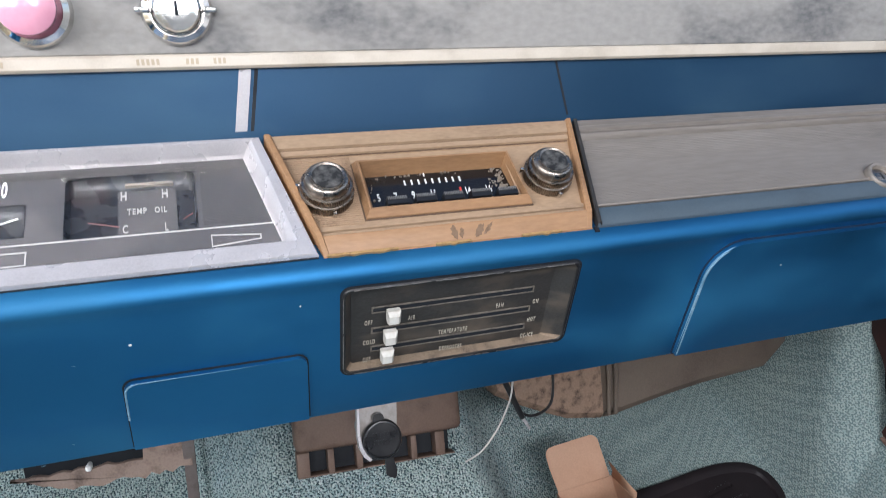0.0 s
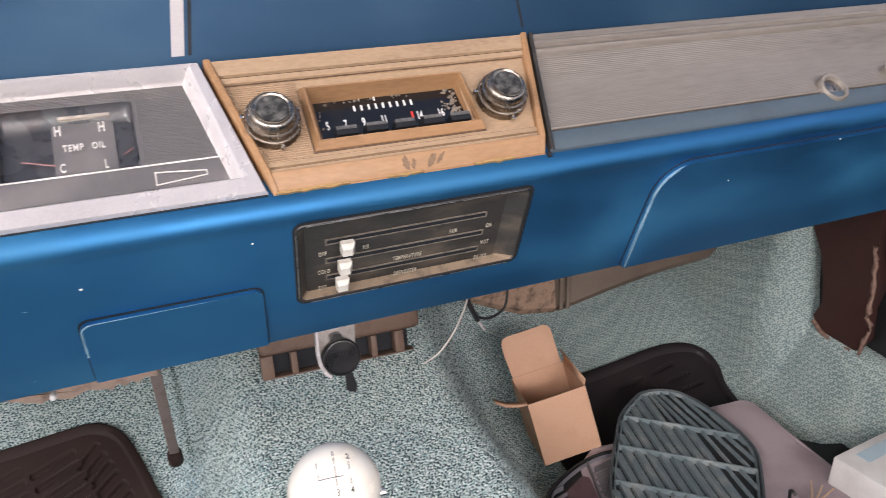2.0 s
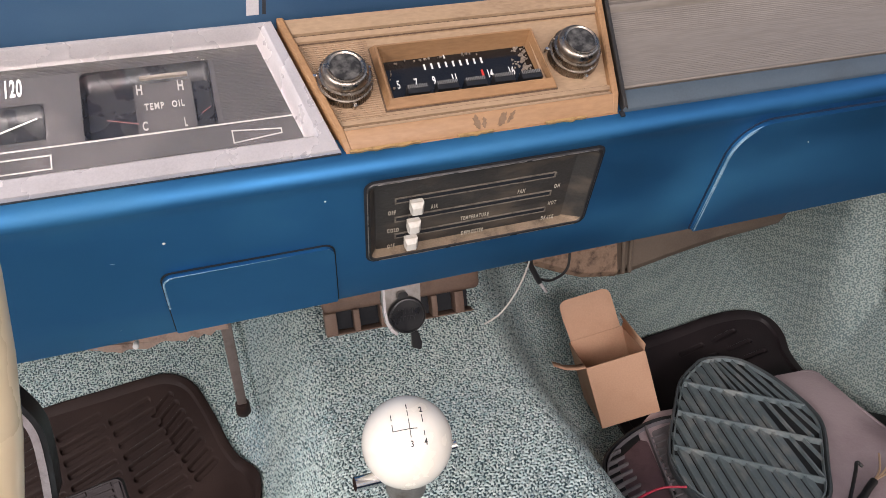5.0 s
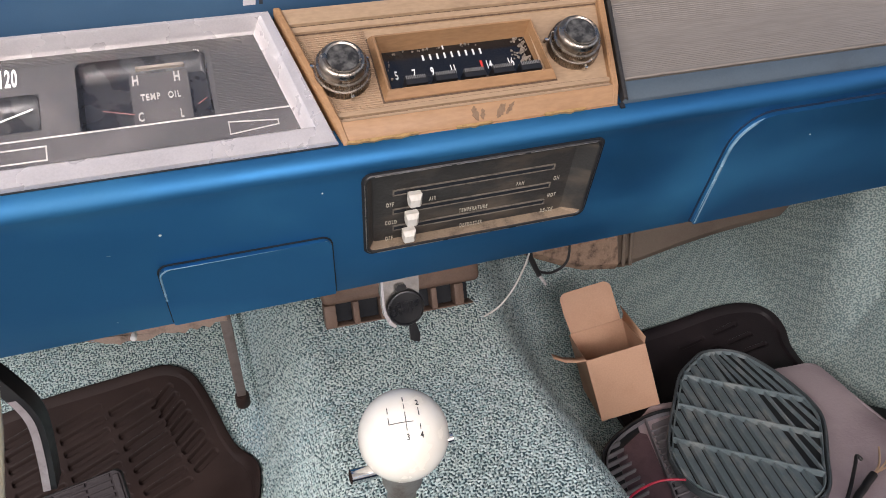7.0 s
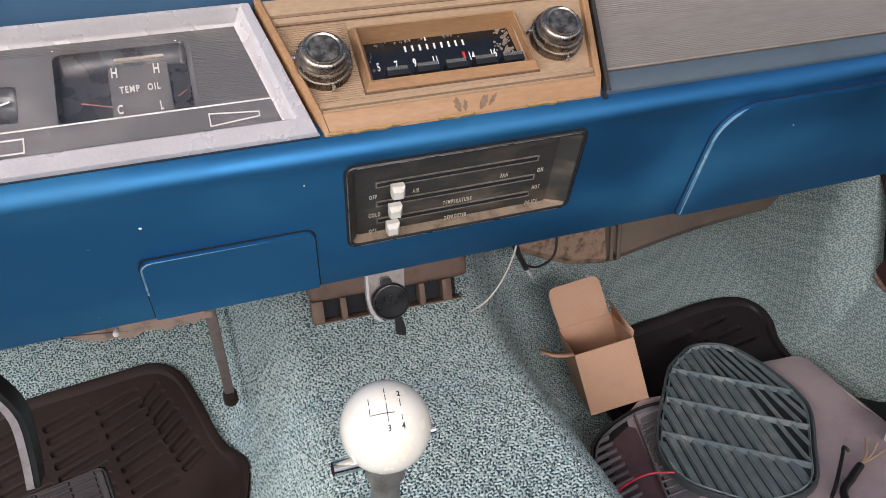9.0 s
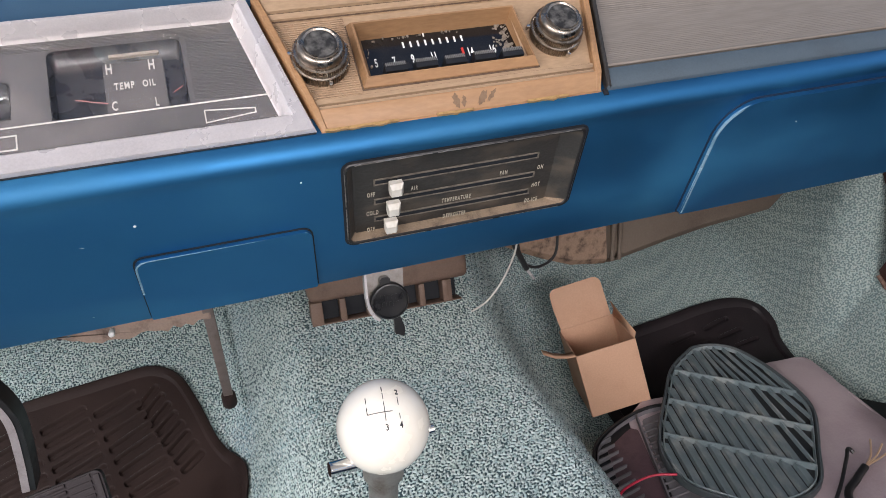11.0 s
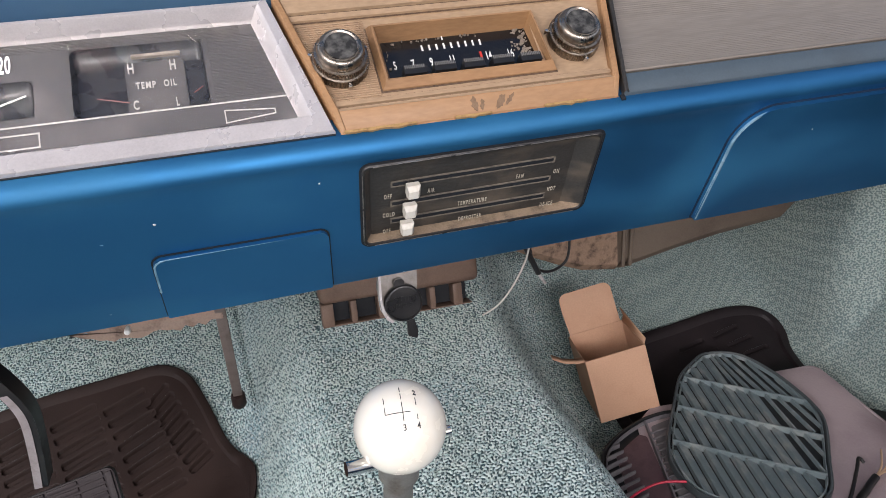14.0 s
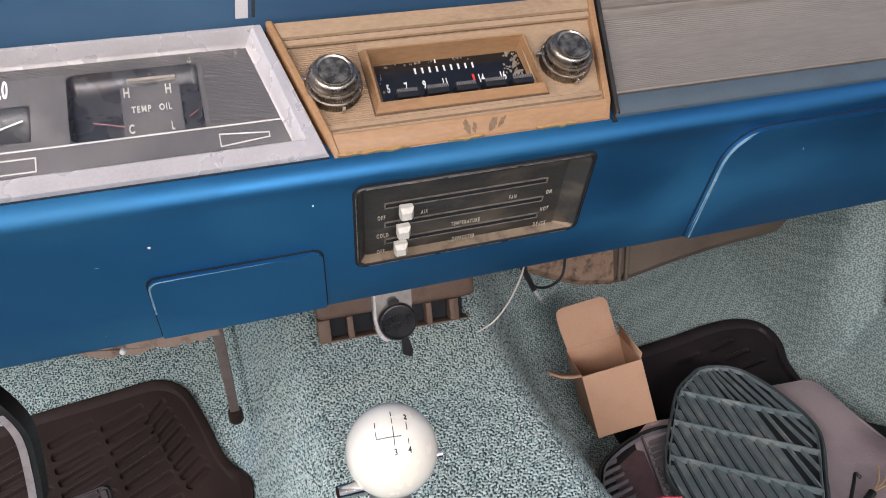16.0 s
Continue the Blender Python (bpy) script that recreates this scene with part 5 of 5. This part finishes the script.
mat_tread(mat_o, [(-0.2010, 0.4000, -0.1560, 0.3160, 8, 0.034, 42, 38, 0.0044), (-0.2280, 0.4000, -0.1870, 0.2870, 9, 0.052, 17, 24, 0.0042),
                  (-0.2860, 0.3960, -0.2480, 0.2680, 10, 0.054, 19, 16, 0.0042), (-0.3470, 0.3900, -0.3100, 0.2620, 10, 0.052, 19, 16, 0.0042)], mat, RUBBER_BROWN, mat_base)

# ---- passenger's floor mat ----
PM = smooth_loop([(0.34, 0.06), (0.45, 0.05), (0.60, 0.05), (0.640, 0.10), (0.632, 0.20), (0.640, 0.255), (0.654, 0.290), (0.650, 0.322), (0.622, 0.338), (0.560, 0.344), (0.484, 0.338), (0.40, 0.325), (0.355, 0.30), (0.335, 0.20)], 5)
pmat = thing("floor_mat", "black rubber floor mat half covered by clutter, on the passenger's side", "floor mat", pose(0.5, 0.25, 0.02), "rubber floor mats")
part("border", local(on_floor(rim_strip(PM, 0.016, 0.0100), mat_base), pmat), RUBBER, pmat)
mat_tread(PM, [(0.588, 0.314, 0.612, 0.274, 3, 0.045, 8, 8, 0.0032), (0.528, 0.308, 0.552, 0.268, 3, 0.045, 8, 8, 0.0032)], pmat, RUBBER, mat_base)

# ---- clutter on the passenger's floor ----
def soft(bm, amount, scale, seed):
    for v in bm.verts:
        v.co += amount * noise.noise_vector(v.co * scale + Vector((seed, 0, 0)))
    return bm


# folded vinyl bag lying under everything
bag_o = rounded([(0.300, -0.10), (0.585, -0.14), (0.602, 0.045), (0.613, 0.194), (0.560, 0.198), (0.430, 0.185), (0.368, 0.190), (0.332, 0.166), (0.305, 0.09)], [0.03, 0.03, 0.03, 0.014, 0.02, 0.02, 0.02, 0.03, 0.04], 5)
bm = soft(sheet(bag_o, 0.0, 0.032, 0.014), 0.004, 14, 3)
bevel(bm, 0.004, 2, 60)
bag = thing("vinyl_bag", "limp mauve-grey vinyl bag on the passenger's floor mat", "bag", pose(0.45, 0.05, 0.018))
part("body", local(on_floor(bm, lambda x, y: 0.018), bag), MAUVE, bag, "", 60)
part("hem", local(tube(curve_points([(0.570, 0.194, 0.047), (0.606, 0.188, 0.047), (0.609, 0.150, 0.046), (0.604, 0.060, 0.047), (0.595, -0.040, 0.046), (0.587, -0.120, 0.046)], 6), 0.0022, 8), bag), MAUVE, bag, "stitched hem")


def louvre_plate(name, label, m, outline, half, cross, slats, mat_, ribmat, fan=None):
    ob = thing(name, label, "grille", m, "plastic grilles")
    o = smooth_loop(outline, 5)
    bm, _ = ring([lift(o, 0.0), lift(o, 0.006), lift(grown(o, -0.0010), 0.0080), lift(grown(o, -0.0028), 0.0080), lift(grown(o, -0.0038), 0.006), lift(grown(o, -0.0038), 0.0)])
    part("frame", bm, ribmat, ob, "dark rounded frame")
    bm, _ = ring([lift(grown(o, -0.0056), 0.003), lift(grown(o, -0.0056), 0.0070), lift(grown(o, -0.0066), 0.0078), lift(grown(o, -0.0078), 0.003)])
    part("inner_bead", bm, mat_, ob)
    # dark sheet added so that the gaps between the slats read black
    part("backing", prism(grown(o, -0.0005), 0.0, 0.0012), DARK_TEAL, ob, "added dark sheet that blacks out the gaps between slats")
    inner = grown(o, -0.0066)

    def clip(a, b):
        """The stretch of the line a-b that lies inside the outline."""
        ts = []
        for i in range(len(inner)):
            p, q = Vector(inner[i]), Vector(inner[(i + 1) % len(inner)])
            r, s = b - a, q - p
            den = r.x * s.y - r.y * s.x
            if abs(den) > 1e-12:
                t = ((p - a).x * s.y - (p - a).y * s.x) / den
                w = ((p - a).x * r.y - (p - a).y * r.x) / den
                if 0 <= w < 1:
                    ts.append(t)
        return (min(ts), max(ts)) if len(ts) >= 2 else None

    def bar(nm, a, b, hw, z0, z1, mt):
        if b.y > a.y:
            a, b = b, a
        d = (b - a).normalized()
        s = Vector((-d.y, d.x)) * hw
        bm = prism([tuple(a - s), tuple(b - s), tuple(b + s), tuple(a + s)], z0, z1, min(hw * 0.3, 0.0006))
        if nm == "slat" and hw > 0.002:
            for v in bm.verts:
                if v.co.z > 0.5 * z1:
                    v.co.z -= 0.0052 * (0.5 + 0.5 * (Vector((v.co.x, v.co.y)) - a).dot(s) / (hw * hw))
        part(nm, bm, mt, ob)

    for a, b in cross:
        a, b = Vector(a), Vector(b)
        c = clip(a, b)
        if c:
            bar("cross_rib", a + (b - a) * c[0], a + (b - a) * c[1], 0.0009, 0.001, 0.0090, mat_)
    for row, ((sx, sy), (ex, ey), n, (dx, dy)) in enumerate(slats):
        for k in range(n):
            t = k / (n - 1)
            a = Vector((sx + (ex - sx) * t, sy + (ey - sy) * t))
            b = a + Vector((dx, dy))
            # the bars of the far third are thin and open, and lean over
            thin = fan and t > fan[row]
            if thin:
                b.x += (0.012 if dy < 0 else -0.016) * min(1.0, (t - fan[row]) / 0.12)
            c = clip(a, b)
            if not c:
                continue
            lo, hi = max(0.0, c[0]), min(1.0, c[1])
            if hi - lo > 0.12:
                bar("slat", a + (b - a) * lo, a + (b - a) * hi, 0.0009 if thin else half, 0.001, 0.0066 if thin else 0.0074, mat_)
    return ob


# the large plate lies nearly flat on the bag
LM = Matrix.Translation((0.440, 0.118, 0.0575))
outl = [(x - 0.440, y - 0.118) for x, y in ((0.457, 0.240), (0.480, 0.249), (0.509, 0.242), (0.528, 0.223), (0.538, 0.186), (0.540, 0.147), (0.537, 0.112), (0.525, 0.082), (0.485, 0.034), (0.453, -0.001), (0.415, -0.012), (0.372, -0.003), (0.343, 0.022), (0.326, 0.045), (0.323, 0.075), (0.331, 0.104), (0.352, 0.136), (0.386, 0.177), (0.422, 0.218))][::-1]
RIBS = [(-0.014, 0.095), (-0.054, 0.050), (-0.093, 0.001)]
RX, RY = 0.118, -0.101
crossr = [((x, y), (x + RX, y + RY)) for x, y in RIBS]
slat_rows = []
for (x, y), d in ((RIBS[0], (0.020, 0.090)), (RIBS[0], (-0.0152, -0.0655)), (RIBS[1], (-0.0160, -0.0690)), (RIBS[2], (-0.0200, -0.0900))):
    slat_rows.append(((x - 0.30 * RX, y - 0.30 * RY), (x + 1.34 * RX, y + 1.34 * RY), 19, d))
plate = louvre_plate("plastic_grille", "teal-black plastic grille with slanted slats, lying on the bag", LM, outl, 0.0053, crossr, slat_rows, TEAL_PLASTIC, TEAL_RIM, (0.40, 0.52, 0.64, 2.0))

L2 = Matrix.Translation((0.330, 0.100, 0.0480))
out2 = [(x - 0.330, y - 0.100) for x, y in ((0.400, 0.165), (0.380, 0.174), (0.353, 0.175), (0.326, 0.169), (0.296, 0.157), (0.272, 0.141), (0.257, 0.118), (0.248, 0.095), (0.247, 0.070), (0.255, 0.035), (0.280, 0.005), (0.330, -0.010), (0.380, 0.010), (0.405, 0.070), (0.410, 0.120))]
under = louvre_plate("plastic_grille", "dusty grey plastic grille half under the other grille", L2, out2, 0.0008, [((0.014, 0.072), (-0.027, -0.060))],
             [((-0.085, 0.034), (-0.100, -0.085), 12, (0.050, 0.010))], MAUVE_PLASTIC, DARK_TEAL)
part("insert", prism(rounded([(-0.046, 0.032), (0.006, 0.058), (-0.026, -0.057), (-0.074, -0.061)][::-1], 0.006, 3), 0.001, 0.0030, 0.0010, 2), MAROON, under, "maroon plastic insert", 60)
part("insert", prism(rounded([(0.016, 0.060), (0.060, 0.066), (0.060, -0.070), (-0.022, -0.064)][::-1], 0.006, 3), 0.001, 0.0034, 0.0010, 2), MAUVE_PLASTIC, under, "dusty grey plastic insert", 60)
for j in range(12):
    part("insert_rib", tube([(0.010 - 0.0030 * j, 0.050 - 0.0095 * j, 0.0032), (0.062, 0.056 - 0.0095 * j, 0.0036)], 0.0014, 6), MAUVE_PLASTIC, under)

# open cardboard box, tipped back on the mat
HB, WB, DB, TH = 0.0847, 0.0750, 0.0900, 0.0011
BOX = basis((0.3046, 0.2010, 0.0357), (0.960, -0.176, 0.216), (-0.167, 0.258, 0.952), (-0.223, -0.950, 0.218))
carton = thing("cardboard_box", "small open brown cardboard box with raised flaps", "box", BOX)


def panel(name, lo, hi):
    return part(name, box(lo, hi, 0.0003, 1), CARDBOARD, carton)


panel("front_panel", (0, 0, -TH), (WB, HB, 0))
panel("back_panel", (0.002, 0, -DB), (WB, HB, -DB + TH))
panel("side_panel", (0, 0, -DB), (TH, HB - 0.001, -TH))
panel("side_panel", (WB - TH, 0, -DB), (WB, HB - 0.001, -TH))
panel("bottom_panel", (TH, 0, -DB), (WB - TH, TH, -TH))
flap = prism(rounded([(0.003, 0.0), (WB - 0.003, 0.0), (WB - 0.003, 0.020), (WB - 0.003, 0.026), (WB - 0.003, 0.055), (0.002, 0.055), (0.001, 0.03)], [0, 0, 0.002, 0.002, 0.010, 0.010, 0.002]), 0, TH)
flap.transform(Matrix.Translation((0, HB, -DB)) @ Matrix.Rotation(radians(-12), 4, "X"))
part("lid_flap", flap, CARDBOARD, carton)
bm, _ = ring([[p for p in ((0.0, HB, z), (-0.010, HB + 0.001, z), (-0.024, HB + 0.006, z), (-0.036, HB + 0.015, z))] for z in (-0.002, -0.016)], closed=False)
fl = part("side_flap", bm, CARDBOARD, carton)
md = fl.modifiers.new("thickness", "SOLIDIFY")
md.thickness = TH
bm, _ = ring([[p for p in ((WB, HB, z), (WB + 0.003, HB + 0.007, z), (WB + 0.001, HB + 0.011 + 0.008 * (z < -0.05), z))] for z in (-0.002, -DB * 0.97)], closed=False)
fl = part("side_flap", bm, CARDBOARD, carton)
md = fl.modifiers.new("thickness", "SOLIDIFY")
md.thickness = TH

# loose wires on the bag
tagged(part("red_wire", tube(curve_points([(0.244, 0.042, 0.064), (0.257, 0.058, 0.067), (0.280, 0.063, 0.070), (0.298, 0.061, 0.073), (0.318, 0.053, 0.074)], 8), 0.0013, 8), WIRE_RED), "short red wire on the grille", "wire")
cable = thing("stripped_cable", "black cable with stripped wire ends lying on the bag", "cable", pose(0.50, 0.0, 0.058))
part("sheath", local(tube(curve_points([(0.452, -0.075, 0.056), (0.466, -0.023, 0.058), (0.491, -0.007, 0.060), (0.511, 0.002, 0.062)], 8), 0.0040, 10), cable), BLACK, cable)
for dx, dy, dz in ((0.033, 0.026, 0.004), (0.040, 0.017, 0.003), (0.046, 0.008, 0.003)):
    part("wire_end", local(tube(curve_points([(0.511, 0.002, 0.062), (0.511 + dx * 0.5, 0.002 + dy * 0.35, 0.064), (0.511 + dx, 0.002 + dy, 0.062 + dz)], 5), 0.0011, 6), cable), COPPER, cable, "stripped copper-coloured wire end")
tagged(part("tie_strap", tube(curve_points([(0.455, -0.018, 0.056), (0.475, -0.004, 0.060), (0.500, 0.016, 0.066), (0.512, 0.026, 0.066), (0.516, 0.022, 0.062)], 6), 0.0019, 8), BLACK), "thin black strap on the bag", "strap")

# printed carton with a red cap at the sill
CM = Matrix.Translation((0.616, 0.000, 0.085)) @ Matrix.Rotation(radians(7), 4, "Z") @ Matrix.Rotation(radians(3), 4, "Y")
pack = thing("printed_carton", "white printed carton lying near the door sill", "carton", CM)
part("body", box((-0.035, -0.090, -0.050), (0.085, 0.036, 0.0), 0.0025), PAPER, pack)
part("printed_patch", box((0.030, -0.050, 0.0), (0.062, 0.004, 0.0004)), CARTON_PRINT, pack, "beige printed patch", 0)
part("printed_patch", box((-0.010, 0.010, 0.0), (0.080, 0.026, 0.0004)), PALE_BLUE, pack, "pale blue printed patch", 0)
for k in range(3):
    part("print_bar", box((0.020 + 0.012 * k, -0.052, 0.0), (0.026 + 0.012 * k, -0.048, 0.0004)), BLACK, pack, "", 0)
bottle = thing("capped_bottle", "clear bottle with a red cap beside the carton", "bottle", Matrix.Translation((0.672, 0.004, 0.035)))
part("cap", lathe([(0.018, 0.045), (0.019, 0.047), (0.019, 0.062), (0.017, 0.066), (0.004, 0.067)], 28), RED_CAP, bottle, "red plastic cap")
part("body", lathe([(0.02, -0.02), (0.024, 0.0), (0.024, 0.03), (0.016, 0.045)], 28), LENS, bottle, "clear plastic body")
# a thin crumpled black wedge between the bag and the sill
bm = soft(sheet(rounded([(0.606, 0.150), (0.612, 0.020), (0.662, 0.030), (0.664, 0.085), (0.640, 0.135)], 0.008), 0.0, 0.010, 0.02), 0.003, 20, 9)
tagged(part("black_wedge", on_floor(bm, lambda x, y: floor_z(x, y) - 0.002), DARK), "crumpled black wedge on the carpet beside the bag", "cloth")

# ---- side of the footwell ----
side = thing("kick_panel", "torn red-brown kick panel beside the door", "panel", pose(0.735, 0.18, 0.13))
KO = [(0.232, 0.40), (0.236, 0.30), (0.233, 0.272), (0.214, 0.240), (0.202, 0.205), (0.196, 0.170), (0.206, 0.146), (0.198, 0.132), (0.176, 0.120), (0.138, 0.122), (0.124, 0.150), (0.128, 0.19), (0.122, 0.225), (0.134, 0.262), (0.140, 0.30), (0.142, 0.40)]
bm = prism([(y, z) for y, z in KO], 0, 0.012, 0.003)
bm.transform(Matrix(((0, 0, -1, 0.737), (1, 0, 0, 0), (0, 1, 0, 0), (0, 0, 0, 1))))
part("panel", local(bm, side), LEATHER, side)
rng = random.Random(31)
edge = [Vector((0.7245, 0.140 + 0.0015 * rng.uniform(-1, 1) - 0.010 * math.sin(k / 19 * math.pi) - 0.008 * (k < 7), 0.124 + 0.150 * k / 19)) for k in range(20)]
part("torn_edge", local(tube(edge, 0.0028, 7, taper=[0.6 + 0.8 * rng.random() for _ in edge]), side), RAW_EDGE, side, "pale torn edge")
part("torn_edge", local(tube([(0.7245, 0.204, 0.139), (0.7235, 0.190, 0.129), (0.7235, 0.168, 0.122), (0.7245, 0.142, 0.124)], 0.0030, 7), side), RAW_EDGE, side, "pale torn edge")
tagged(part("door_pillar", box((0.745, -0.2, 0.05), (0.770, 0.6, 0.60), 0.004), DARK), "black door pillar trim", "trim", kind="structure")
door = thing("door_handle_recess", "moulded black grip on the door panel", "door trim", pose(0.735, 0.07, 0.25))
part("grip", local(tube(curve_points([(0.738, 0.100, 0.36), (0.735, 0.102, 0.31), (0.735, 0.096, 0.268), (0.735, 0.078, 0.236), (0.736, 0.045, 0.210), (0.738, 0.0, 0.196)], 6), 0.013, 12), door), BLACK, door)
part("screw", local(lathe([(0.0058, 0), (0.0052, 0.003), (0.002, 0.0042)], 20, m=Matrix.Translation((0.742, 0.118, 0.262)) @ Matrix.Rotation(radians(-90), 4, "Y")), door), CHROME, door, "bright screw head")
